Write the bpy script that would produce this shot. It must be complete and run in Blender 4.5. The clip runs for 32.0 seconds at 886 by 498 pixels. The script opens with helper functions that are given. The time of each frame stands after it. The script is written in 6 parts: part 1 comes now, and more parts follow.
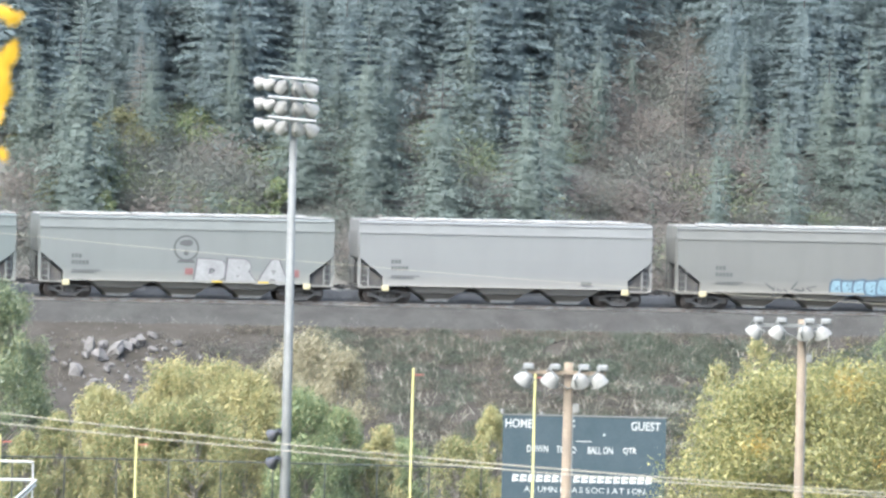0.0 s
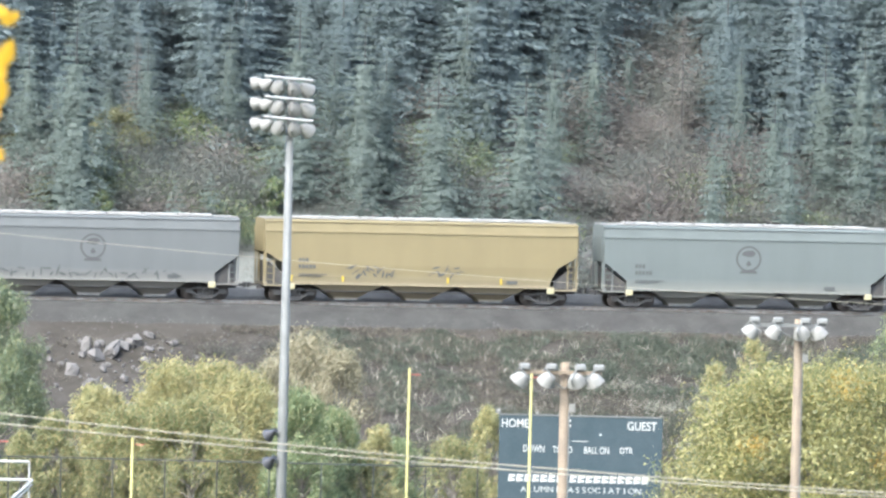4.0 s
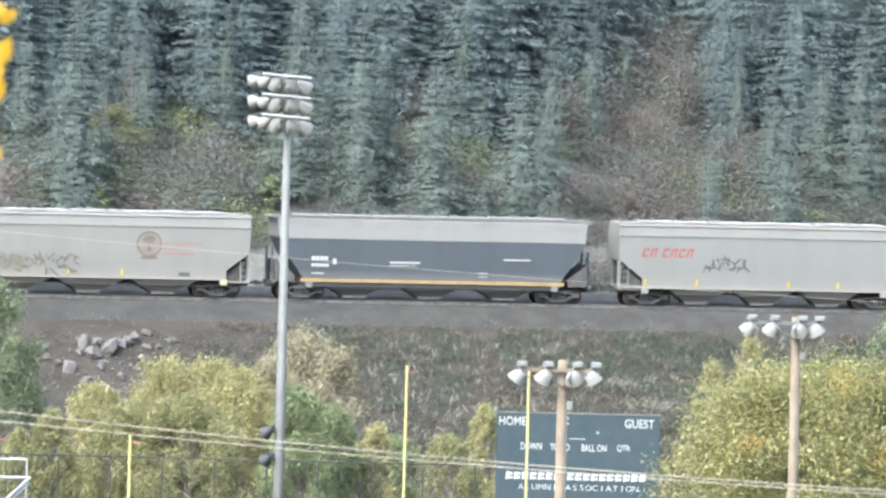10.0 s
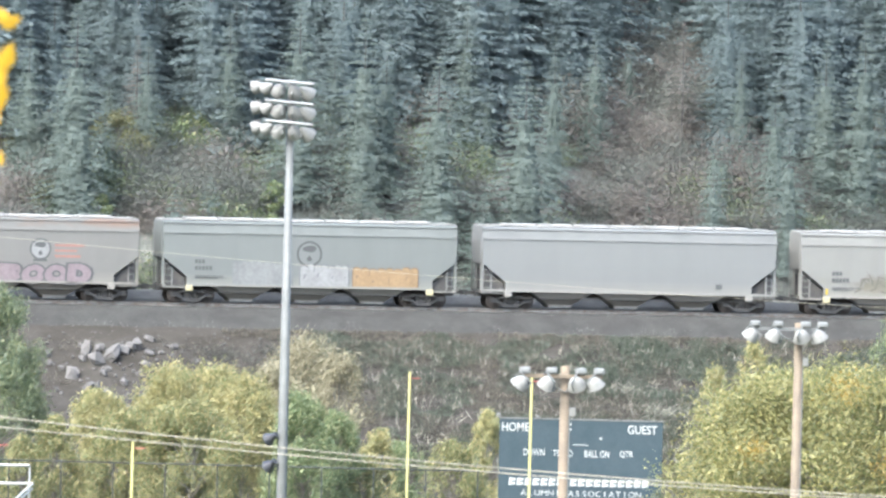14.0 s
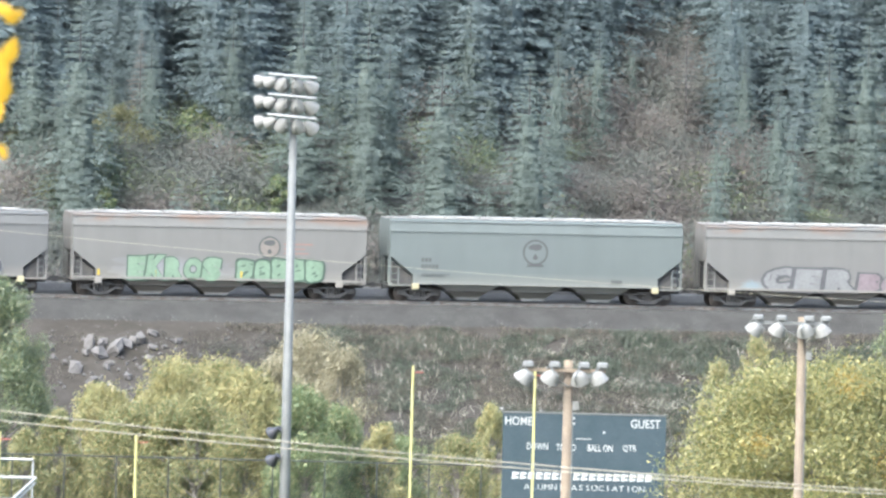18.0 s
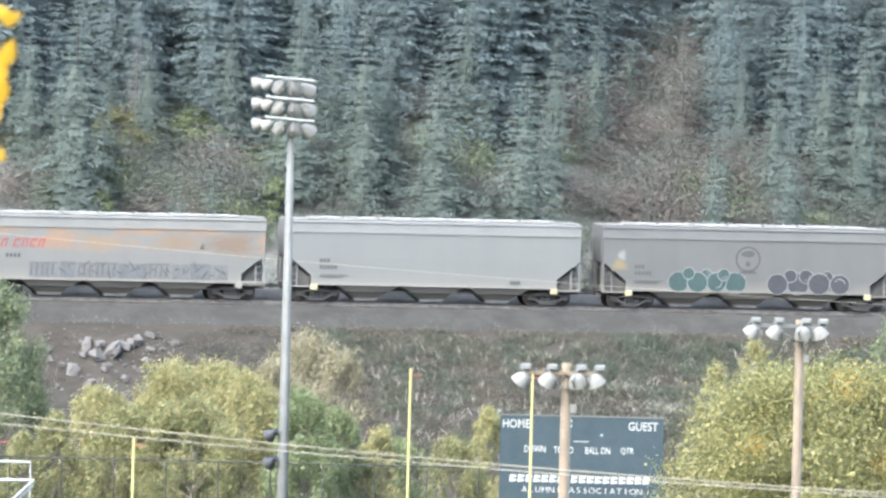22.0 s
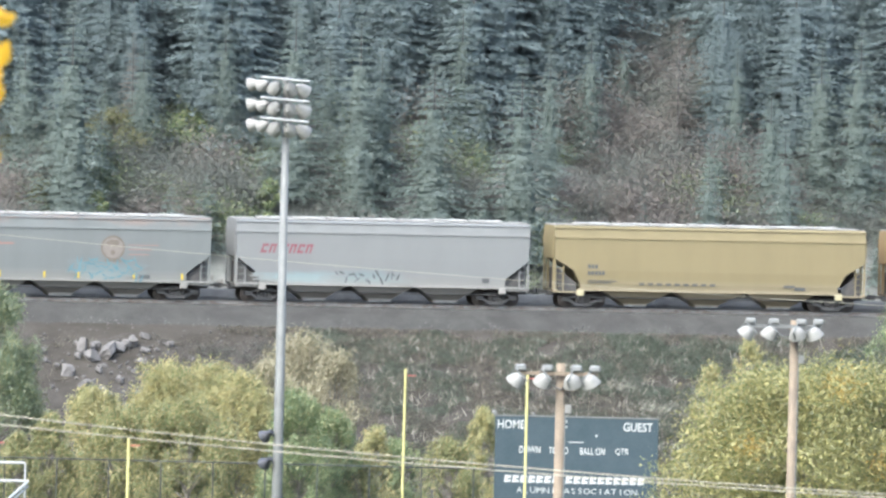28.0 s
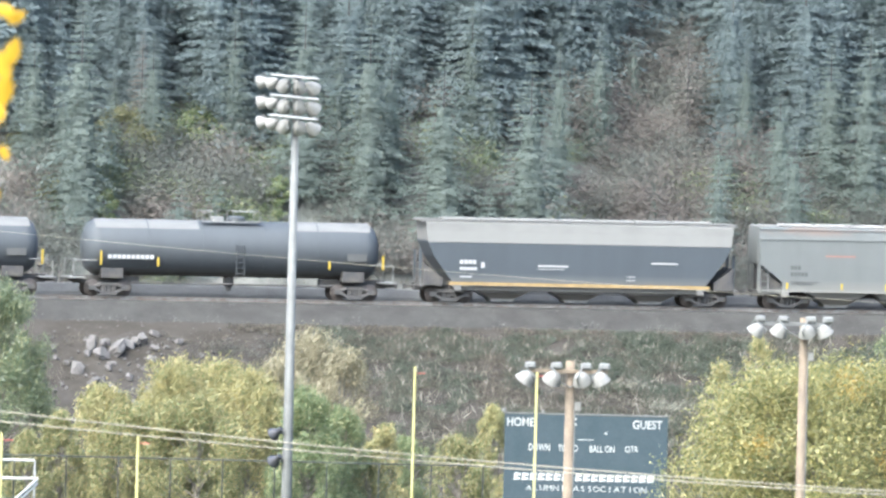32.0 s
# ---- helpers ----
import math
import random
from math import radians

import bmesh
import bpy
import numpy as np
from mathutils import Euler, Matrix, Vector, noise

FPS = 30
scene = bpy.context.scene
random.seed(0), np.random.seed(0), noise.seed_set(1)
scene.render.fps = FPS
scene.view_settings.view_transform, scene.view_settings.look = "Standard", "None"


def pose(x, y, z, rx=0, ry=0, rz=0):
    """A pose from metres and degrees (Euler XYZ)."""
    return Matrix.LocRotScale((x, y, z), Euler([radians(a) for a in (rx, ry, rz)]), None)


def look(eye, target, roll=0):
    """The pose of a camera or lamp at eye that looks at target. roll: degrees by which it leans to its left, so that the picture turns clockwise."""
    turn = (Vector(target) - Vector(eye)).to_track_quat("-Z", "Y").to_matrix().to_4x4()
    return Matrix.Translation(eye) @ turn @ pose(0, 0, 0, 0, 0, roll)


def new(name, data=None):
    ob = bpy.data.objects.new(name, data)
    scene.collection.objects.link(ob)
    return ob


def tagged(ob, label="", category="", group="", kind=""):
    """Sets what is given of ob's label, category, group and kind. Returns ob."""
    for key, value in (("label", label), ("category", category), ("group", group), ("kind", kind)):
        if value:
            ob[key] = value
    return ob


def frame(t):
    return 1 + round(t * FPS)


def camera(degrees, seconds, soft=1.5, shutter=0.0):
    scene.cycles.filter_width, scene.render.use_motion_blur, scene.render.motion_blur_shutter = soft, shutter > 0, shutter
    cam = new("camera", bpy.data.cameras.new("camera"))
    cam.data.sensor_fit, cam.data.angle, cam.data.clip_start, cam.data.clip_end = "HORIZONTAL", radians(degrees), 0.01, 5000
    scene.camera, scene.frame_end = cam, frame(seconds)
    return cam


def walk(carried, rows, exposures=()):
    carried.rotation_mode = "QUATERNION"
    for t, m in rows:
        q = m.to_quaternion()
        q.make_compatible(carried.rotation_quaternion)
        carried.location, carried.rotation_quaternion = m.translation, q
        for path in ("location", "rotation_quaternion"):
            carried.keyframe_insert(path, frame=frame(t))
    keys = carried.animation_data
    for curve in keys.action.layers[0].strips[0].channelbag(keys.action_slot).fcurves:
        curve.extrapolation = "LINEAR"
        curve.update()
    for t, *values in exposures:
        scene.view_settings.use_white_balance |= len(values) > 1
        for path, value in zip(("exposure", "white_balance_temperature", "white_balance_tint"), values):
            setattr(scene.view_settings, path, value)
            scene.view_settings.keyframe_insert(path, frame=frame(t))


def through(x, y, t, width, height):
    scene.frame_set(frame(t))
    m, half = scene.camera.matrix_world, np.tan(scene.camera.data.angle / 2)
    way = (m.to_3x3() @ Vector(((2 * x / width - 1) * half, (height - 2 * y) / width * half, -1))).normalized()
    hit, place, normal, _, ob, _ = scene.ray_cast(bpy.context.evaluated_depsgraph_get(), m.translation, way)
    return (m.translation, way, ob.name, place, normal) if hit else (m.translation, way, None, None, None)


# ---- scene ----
import collections
from collections import OrderedDict

# Camera: a very long lens on a hillside, 42 m above the playing field.
EYE = (0.0, 0.0, 42.0)
ROLL = 1.4
cam = camera(2.44, 32.0, soft=2.6)
cam.data.dof.use_dof = True
cam.data.dof.focus_distance = 1120.0
cam.data.dof.aperture_fstop = 42.0
walk(cam, [
    (0.0, look(EYE, (0.000, 1000, 16.711), ROLL)),
    (0.5, look(EYE, (-0.093, 1000, 16.711), ROLL)),
    (1.0, look(EYE, (-0.079, 1000, 16.628), ROLL)),
    (1.5, look(EYE, (0.083, 1000, 16.623), ROLL)),
    (2.0, look(EYE, (0.038, 1000, 16.717), ROLL)),
    (2.5, look(EYE, (0.081, 1000, 16.716), ROLL)),
    (3.0, look(EYE, (0.048, 1000, 16.677), ROLL)),
    (3.5, look(EYE, (0.201, 1000, 16.716), ROLL)),
    (5.5, look(EYE, (0.046, 1000, 16.638), ROLL)),
    (6.0, look(EYE, (0.083, 1000, 16.626), ROLL)),
    (6.5, look(EYE, (0.165, 1000, 16.625), ROLL)),
    (7.0, look(EYE, (0.201, 1000, 16.597), ROLL)),
    (7.5, look(EYE, (0.135, 1000, 16.665), ROLL)),
    (8.0, look(EYE, (0.204, 1000, 16.719), ROLL)),
    (8.5, look(EYE, (0.330, 1000, 16.687), ROLL)),
    (9.0, look(EYE, (0.339, 1000, 16.710), ROLL)),
    (9.5, look(EYE, (0.249, 1000, 16.636), ROLL)),
    (10.0, look(EYE, (0.303, 1000, 16.599), ROLL)),
    (10.5, look(EYE, (0.168, 1000, 16.635), ROLL)),
    (11.0, look(EYE, (0.084, 1000, 16.585), ROLL)),
    (11.5, look(EYE, (0.117, 1000, 16.678), ROLL)),
    (12.0, look(EYE, (0.166, 1000, 16.724), ROLL)),
    (12.5, look(EYE, (0.214, 1000, 16.757), ROLL)),
    (13.0, look(EYE, (0.243, 1000, 16.842), ROLL)),
    (13.5, look(EYE, (0.127, 1000, 16.874), ROLL)),
    (14.0, look(EYE, (0.159, 1000, 16.883), ROLL)),
    (14.5, look(EYE, (0.285, 1000, 16.840), ROLL)),
    (16.5, look(EYE, (-0.073, 1000, 16.494), ROLL)),
    (17.0, look(EYE, (-0.040, 1000, 16.428), ROLL)),
    (17.5, look(EYE, (-0.031, 1000, 16.547), ROLL)),
    (18.0, look(EYE, (0.009, 1000, 16.595), ROLL)),
    (18.5, look(EYE, (-0.092, 1000, 16.657), ROLL)),
    (19.0, look(EYE, (-0.093, 1000, 16.703), ROLL)),
    (19.5, look(EYE, (-0.046, 1000, 16.783), ROLL)),
    (20.0, look(EYE, (-0.047, 1000, 16.829), ROLL)),
    (20.5, look(EYE, (-0.003, 1000, 16.711), ROLL)),
    (21.0, look(EYE, (-0.002, 1000, 16.659), ROLL)),
    (21.5, look(EYE, (-0.002, 1000, 16.667), ROLL)),
    (22.0, look(EYE, (0.122, 1000, 16.723), ROLL)),
    (22.5, look(EYE, (0.080, 1000, 16.748), ROLL)),
    (23.0, look(EYE, (0.124, 1000, 16.755), ROLL)),
    (23.5, look(EYE, (0.133, 1000, 16.761), ROLL)),
    (24.0, look(EYE, (0.077, 1000, 16.756), ROLL)),
    (24.5, look(EYE, (0.169, 1000, 16.715), ROLL)),
    (25.0, look(EYE, (0.213, 1000, 16.763), ROLL)),
    (25.5, look(EYE, (0.125, 1000, 16.711), ROLL)),
    (27.5, look(EYE, (0.336, 1000, 16.716), ROLL)),
    (28.0, look(EYE, (0.370, 1000, 16.761), ROLL)),
    (28.5, look(EYE, (0.290, 1000, 16.753), ROLL)),
    (29.0, look(EYE, (0.202, 1000, 16.675), ROLL)),
    (29.5, look(EYE, (0.096, 1000, 16.591), ROLL)),
    (30.0, look(EYE, (0.133, 1000, 16.630), ROLL)),
    (30.5, look(EYE, (0.133, 1000, 16.633), ROLL)),
    (31.0, look(EYE, (0.033, 1000, 16.673), ROLL)),
    (31.5, look(EYE, (0.077, 1000, 16.754), ROLL)),
    (32.0, look(EYE, (-0.085, 1000, 16.635), ROLL)),
], exposures=[(t, 2.85 + e, 5450, 2.5) for t, e in ((0.0, -0.07), (3.0, -0.07), (6.0, -0.13), (9.0, -0.15), (11.0, -0.12), (13.0, 0.0), (14.2, -0.05), (17.0, -0.1), (20.0, -0.12), (21.0, -0.04), (22.0, -0.08), (23.0, -0.12), (25.3, -0.22), (28.0, -0.24), (30.0, -0.19), (32.0, 0.0))])

# ---- daylight: hazy sun high behind the left shoulder ----
SUN_EL, SUN_AZ = 50.0, 216.0
world = bpy.data.worlds.new("sky")
scene.world = world
world.use_nodes = True
wn = world.node_tree.nodes
sky = wn.new("ShaderNodeTexSky")
sky.sky_type = "NISHITA"
sky.sun_disc = False
sky.sun_elevation, sky.sun_rotation = radians(SUN_EL), radians(SUN_AZ)
sky.air_density, sky.dust_density, sky.ozone_density = 1.0, 8.0, 1.0
wn["Background"].inputs["Strength"].default_value = 0.15
world.node_tree.links.new(sky.outputs[0], wn["Background"].inputs["Color"])

sun_data = bpy.data.lights.new("sun", "SUN")
sun_data.energy, sun_data.angle, sun_data.color = 0.24, radians(16.0), (1.0, 0.95, 0.87)
sun = new("sun", sun_data)
sun_from = Vector((math.sin(radians(SUN_AZ)) * math.cos(radians(SUN_EL)), math.cos(radians(SUN_AZ)) * math.cos(radians(SUN_EL)), math.sin(radians(SUN_EL))))
sun.matrix_basis = look(tuple(sun_from * 300), (0, 0, 0))

# ---- materials ----
def nodes_of(name):
    m = bpy.data.materials.new(name)
    m.use_nodes = True
    nt = m.node_tree
    b = nt.nodes["Principled BSDF"]
    return m, nt, b


def rgba(c):
    return (c[0], c[1], c[2], 1.0)


def noise_node(nt, scale, detail=4.0, stretch=(1, 1, 1), rough=0.6, coord="Object"):
    tc = nt.nodes.new("ShaderNodeTexCoord")
    mp = nt.nodes.new("ShaderNodeMapping")
    mp.inputs["Scale"].default_value = stretch
    nz = nt.nodes.new("ShaderNodeTexNoise")
    nz.inputs["Scale"].default_value = scale
    nz.inputs["Detail"].default_value = detail
    nz.inputs["Roughness"].default_value = rough
    nt.links.new(tc.outputs[coord], mp.inputs["Vector"])
    nt.links.new(mp.outputs["Vector"], nz.inputs["Vector"])
    return nz.outputs["Fac"]


def ramp(nt, fac, lo, hi, a=(0, 0, 0), b=(1, 1, 1)):
    r = nt.nodes.new("ShaderNodeValToRGB")
    r.color_ramp.elements[0].position, r.color_ramp.elements[1].position = lo, hi
    r.color_ramp.elements[0].color, r.color_ramp.elements[1].color = rgba(a), rgba(b)
    nt.links.new(fac, r.inputs["Fac"])
    return r.outputs["Color"]


def mix(nt, fac, a, b, how="MIX"):
    n = nt.nodes.new("ShaderNodeMix")
    n.data_type, n.blend_type = "RGBA", how
    for sock, v in (("Factor", fac), ("A", a), ("B", b)):
        i = {"Factor": 0, "A": 6, "B": 7}[sock]
        if isinstance(v, (int, float)):
            n.inputs[i].default_value = v
        elif isinstance(v, tuple):
            n.inputs[i].default_value = rgba(v)
        else:
            nt.links.new(v, n.inputs[i])
    return n.outputs[2]


def bump_in(nt, b, fac, strength, dist=0.02):
    n = nt.nodes.new("ShaderNodeBump")
    n.inputs["Strength"].default_value, n.inputs["Distance"].default_value = strength, dist
    nt.links.new(fac, n.inputs["Height"])
    nt.links.new(n.outputs["Normal"], b.inputs["Normal"])


def surf(name, a, c, scale=1.0, rough=0.75, metal=0.0, fine=12.0, bump=0.3, spec=0.3, vary=0.0):
    """Two colours in large patches, fine grain over them."""
    m, nt, b = nodes_of(name)
    big = ramp(nt, noise_node(nt, scale), 0.35, 0.65)
    col = mix(nt, big, a, c)
    grain = noise_node(nt, fine, 6.0)
    col = mix(nt, 0.55, col, ramp(nt, grain, 0.2, 0.8, (0.35, 0.35, 0.35), (1.0, 1.0, 1.0)), "MULTIPLY")
    if vary:
        oi = nt.nodes.new("ShaderNodeObjectInfo")
        col = mix(nt, vary, col, ramp(nt, oi.outputs["Random"], 0.0, 1.0, (0.3, 0.3, 0.3), (1, 1, 1)), "MULTIPLY")
    nt.links.new(col, b.inputs["Base Color"])
    b.inputs["Roughness"].default_value, b.inputs["Metallic"].default_value = rough, metal
    b.inputs["Specular IOR Level"].default_value = spec
    if bump:
        bump_in(nt, b, grain, bump)
    return m


PAINTS = {}


def paint(name, col, grime=0.25, rust=0.0, rust_low=2.0, rust_high=4.6, shift=0.0, rust_col=(0.36, 0.19, 0.10), rough=0.62):
    """Weathered car paint: soft vertical streaks, dust from the track, rust in the band of heights named."""
    m, nt, b = nodes_of(name)
    tc = nt.nodes.new("ShaderNodeTexCoord")
    sep = nt.nodes.new("ShaderNodeSeparateXYZ")
    nt.links.new(tc.outputs["Object"], sep.inputs[0])
    PAINTS[m.name] = col
    streak = noise_node(nt, 0.9, 5.0, (1.0, 1.0, 0.15))
    cloud = noise_node(nt, 0.55, 3.0)
    dark = tuple(v * 0.74 for v in col)
    c = mix(nt, mix(nt, grime, (0, 0, 0), ramp(nt, streak, 0.42, 0.72)), col, dark)
    c = mix(nt, mix(nt, grime, (0, 0, 0), ramp(nt, cloud, 0.45, 0.75)), c, tuple(v * 0.78 for v in col))
    soot = noise_node(nt, 0.9, 5.0, (0.7, 1.0, 1.6))
    high = nt.nodes.new("ShaderNodeMapRange")
    high.inputs["From Min"].default_value, high.inputs["From Max"].default_value = 3.9, 4.05
    nt.links.new(sep.outputs["Z"], high.inputs["Value"])
    c = mix(nt, mix(nt, 0.4, (0, 0, 0), mix(nt, 1.0, ramp(nt, soot, 0.4, 0.7), high.outputs[0], "MULTIPLY")), c, tuple(v * 0.62 for v in col))
    low = nt.nodes.new("ShaderNodeMapRange")
    low.inputs["From Min"].default_value, low.inputs["From Max"].default_value = 1.7, 0.6
    nt.links.new(sep.outputs["Z"], low.inputs["Value"])
    dust = nt.nodes.new("ShaderNodeMath")
    dust.operation = "MULTIPLY"
    dust.inputs[1].default_value = 0.35
    nt.links.new(low.outputs[0], dust.inputs[0])
    c = mix(nt, dust.outputs[0], c, (0.27, 0.24, 0.2))
    if rust:
        patch = noise_node(nt, 0.75, 4.0, (0.5, 1.0, 1.5))
        if shift:
            for n in nt.nodes:
                if n.type == "MAPPING":
                    n.inputs["Location"].default_value = (shift, 0, 0)
        band = nt.nodes.new("ShaderNodeMapRange")
        band.interpolation_type = "SMOOTHSTEP"
        band.inputs["From Min"].default_value, band.inputs["From Max"].default_value = rust_low, rust_low + 0.35
        nt.links.new(sep.outputs["Z"], band.inputs["Value"])
        top = nt.nodes.new("ShaderNodeMapRange")
        top.interpolation_type = "SMOOTHSTEP"
        top.inputs["From Min"].default_value, top.inputs["From Max"].default_value = rust_high + 0.2, rust_high
        nt.links.new(sep.outputs["Z"], top.inputs["Value"])
        f = mix(nt, 1.0, ramp(nt, patch, 0.45, 0.6), band.outputs[0], "MULTIPLY")
        f = mix(nt, 1.0, f, top.outputs[0], "MULTIPLY")
        f = mix(nt, rust, (0, 0, 0), f)
        c = mix(nt, f, c, rust_col)
    nt.links.new(c, b.inputs["Base Color"])
    b.inputs["Roughness"].default_value = rough
    b.inputs["Specular IOR Level"].default_value = 0.25
    bump_in(nt, b, streak, 0.03, 0.02)
    return m


def leafy(name, a, c, d, glint=0.35, through=0.3, patchy=0.7):
    """Leaves: colour by leaf, part of the light goes through them."""
    m, nt, b = nodes_of(name)
    geo = nt.nodes.new("ShaderNodeNewGeometry")
    r = nt.nodes.new("ShaderNodeValToRGB")
    e = r.color_ramp.elements
    e[0].position, e[0].color, e[1].position, e[1].color = 0.0, rgba(a), 1.0, rgba(d)
    e.new(0.55).color = rgba(c)
    nt.links.new(geo.outputs["Random Per Island"], r.inputs["Fac"])
    big = ramp(nt, noise_node(nt, 0.55, 3.0), 0.3, 0.7, (0.6, 0.62, 0.6), (1, 1, 1))
    col = mix(nt, patchy, r.outputs["Color"], big, "MULTIPLY")
    nt.links.new(col, b.inputs["Base Color"])
    b.inputs["Roughness"].default_value = 0.42 if glint > 0.15 else 0.8
    b.inputs["Specular IOR Level"].default_value = glint
    tr = nt.nodes.new("ShaderNodeBsdfTranslucent")
    nt.links.new(col, tr.inputs["Color"])
    ms = nt.nodes.new("ShaderNodeMixShader")
    ms.inputs[0].default_value = through
    nt.links.new(b.outputs[0], ms.inputs[1])
    nt.links.new(tr.outputs[0], ms.inputs[2])
    nt.links.new(ms.outputs[0], nt.nodes["Material Output"].inputs["Surface"])
    return m


def plain(name, col, rough=0.6, metal=0.0, vary=0.12, spec=0.3):
    return surf(name, col, tuple(v * (1 - vary) for v in col), 1.3, rough, metal, 20.0, 0.1, spec)


M_SOIL = surf("grey_soil", (0.045, 0.040, 0.034), (0.030, 0.026, 0.021), 0.35, 0.95, 0, 2.5, 0.8, 0.1)
# Forest floor lightened: distance haze is put into its base colour.
M_HILL = surf("hazed_forest_floor", (0.100, 0.104, 0.094), (0.120, 0.114, 0.104), 0.25, 0.95, 0, 2.0, 0.5, 0.1)
M_GRAVEL = surf("track_gravel", (0.044, 0.043, 0.039), (0.032, 0.030, 0.028), 0.8, 0.95, 0, 9.0, 1.0, 0.1)
M_ROCK = surf("pale_rock", (0.140, 0.130, 0.124), (0.100, 0.094, 0.089), 1.2, 0.9, 0, 6.0, 0.6, 0.1, 0.35)
# Dark tone of the added bank: shade under the train put into colour.
M_BANK = surf("under_train_shade", (0.068, 0.068, 0.068), (0.048, 0.048, 0.048), 0.6, 0.95, 0, 7.0, 0.8, 0.05)
M_RAIL = surf("worn_steel", (0.2, 0.16, 0.13), (0.3, 0.28, 0.26), 3.0, 0.4, 0.8, 30.0, 0.2)
M_TIE = surf("old_timber", (0.09, 0.075, 0.06), (0.13, 0.11, 0.09), 2.0, 0.9, 0, 15.0, 0.4, 0.1, 0.3)
M_UNDER = surf("dirty_black_iron", (0.050, 0.050, 0.052), (0.080, 0.073, 0.065), 1.5, 0.8, 0.0, 14.0, 0.3, 0.2)
M_WHEEL = surf("wheel_steel", (0.046, 0.040, 0.037), (0.079, 0.066, 0.059), 3.0, 0.55, 0.4, 20.0, 0.2)
M_GALV = surf("galvanised_steel", (0.121, 0.121, 0.116), (0.099, 0.099, 0.095), 2.0, 0.6, 0.0, 25.0, 0.1)
M_LAMP = plain("white_lamp_shell", (0.199, 0.192, 0.180), 0.8, 0.0, 0.12, 0.1)
M_LENS = plain("lamp_glass", (0.5, 0.48, 0.46), 0.25, 0.0, 0.1, 0.5)
M_WOOD = surf("weathered_pole_wood", (0.169, 0.135, 0.099), (0.130, 0.105, 0.081), 1.5, 0.9, 0, 18.0, 0.4, 0.1)
M_BARK = surf("grey_bark", (0.22, 0.2, 0.17), (0.13, 0.11, 0.1), 3.0, 0.95, 0, 14.0, 0.8, 0.1)
M_YELLOW = plain("yellow_post_paint", (0.405, 0.369, 0.153), 0.5)
M_RED = plain("red_ribbon_cloth", (0.36, 0.11, 0.09), 0.8)
M_BOARD = surf("dark_board_paint", (0.020, 0.033, 0.041), (0.029, 0.042, 0.051), 0.8, 0.6, 0, 10.0, 0.1)
M_WHITE = plain("white_letter_paint", (0.328, 0.328, 0.320), 0.6)
M_FENCE = plain("dull_fence_wire", (0.035, 0.036, 0.035), 0.7, 0.0)
M_WIRE = plain("pale_cable", (0.265, 0.242, 0.186), 0.55, 0.0)
M_BLACKBOX = plain("black_plastic", (0.036, 0.036, 0.042), 0.6)
M_FIELD = surf("playing_grass", (0.049, 0.077, 0.025), (0.077, 0.084, 0.035), 0.2, 0.95, 0, 3.0, 0.5, 0.1)

# ---- building helpers ----
def finish(bm, name, material, smooth=False):
    bmesh.ops.recalc_face_normals(bm, faces=bm.faces)
    me = bpy.data.meshes.new(name)
    bm.to_mesh(me)
    bm.free()
    me.materials.append(material)
    if smooth:
        for p in me.polygons:
            p.use_smooth = True
    return me


def part(name, bm, material, parent, label="", at=None, smooth=False):
    """One mesh object under a thing or a part; bm may be a finished mesh that is shared."""
    me = bm if isinstance(bm, bpy.types.Mesh) else finish(bm, name, material, smooth)
    ob = new(name, me)
    ob.parent = parent
    if at is not None:
        ob.matrix_basis = at
    if label:
        ob["label"] = label
    return ob


def thing(name, m, label, category, group="", kind=""):
    ob = new(name)
    ob.empty_display_size = 0.3
    ob.matrix_basis = m
    return tagged(ob, label, category, group, kind)


def mesh_thing(name, me, m, label, category, group="", kind=""):
    ob = new(name, me)
    ob.matrix_basis = m
    return tagged(ob, label, category, group, kind)


def box(bm, x0, x1, y0, y1, z0, z1, bevel=0.0):
    r = bmesh.ops.create_cube(bm, size=1.0)
    for v in r["verts"]:
        v.co = Vector(((x0 + x1) / 2 + v.co.x * (x1 - x0), (y0 + y1) / 2 + v.co.y * (y1 - y0), (z0 + z1) / 2 + v.co.z * (z1 - z0)))
    if bevel:
        es = list({e for v in r["verts"] for e in v.link_edges})
        bmesh.ops.bevel(bm, geom=es, offset=bevel, segments=1, affect="EDGES")
    return bm


def boxes(*rows):
    bm = bmesh.new()
    for row in rows:
        box(bm, *row)
    return bm


def tube(bm, a, b, r0, r1=None, seg=8):
    """A tapered rod from a to b."""
    a, b = Vector(a), Vector(b)
    r1 = r0 if r1 is None else r1
    d = b - a
    if d.length < 1e-6:
        return bm
    q = d.to_track_quat("Z", "Y").to_matrix().to_4x4()
    bmesh.ops.create_cone(bm, cap_ends=True, segments=seg, radius1=r0, radius2=max(r1, 0.001), depth=d.length,
                          matrix=Matrix.Translation((a + b) / 2) @ q)
    return bm


def rod(a, b, r0, r1=None, seg=8):
    return tube(bmesh.new(), a, b, r0, r1, seg)


def loft(bm, loops):
    """Closed loops of equal count joined by quads, capped at both ends."""
    vs = [[bm.verts.new(p) for p in lp] for lp in loops]
    n = len(vs[0])
    for a, b in zip(vs, vs[1:]):
        for i in range(n):
            bm.faces.new((a[i], a[(i + 1) % n], b[(i + 1) % n], b[i]))
    bm.faces.new(vs[0])
    bm.faces.new(vs[-1])
    return bm


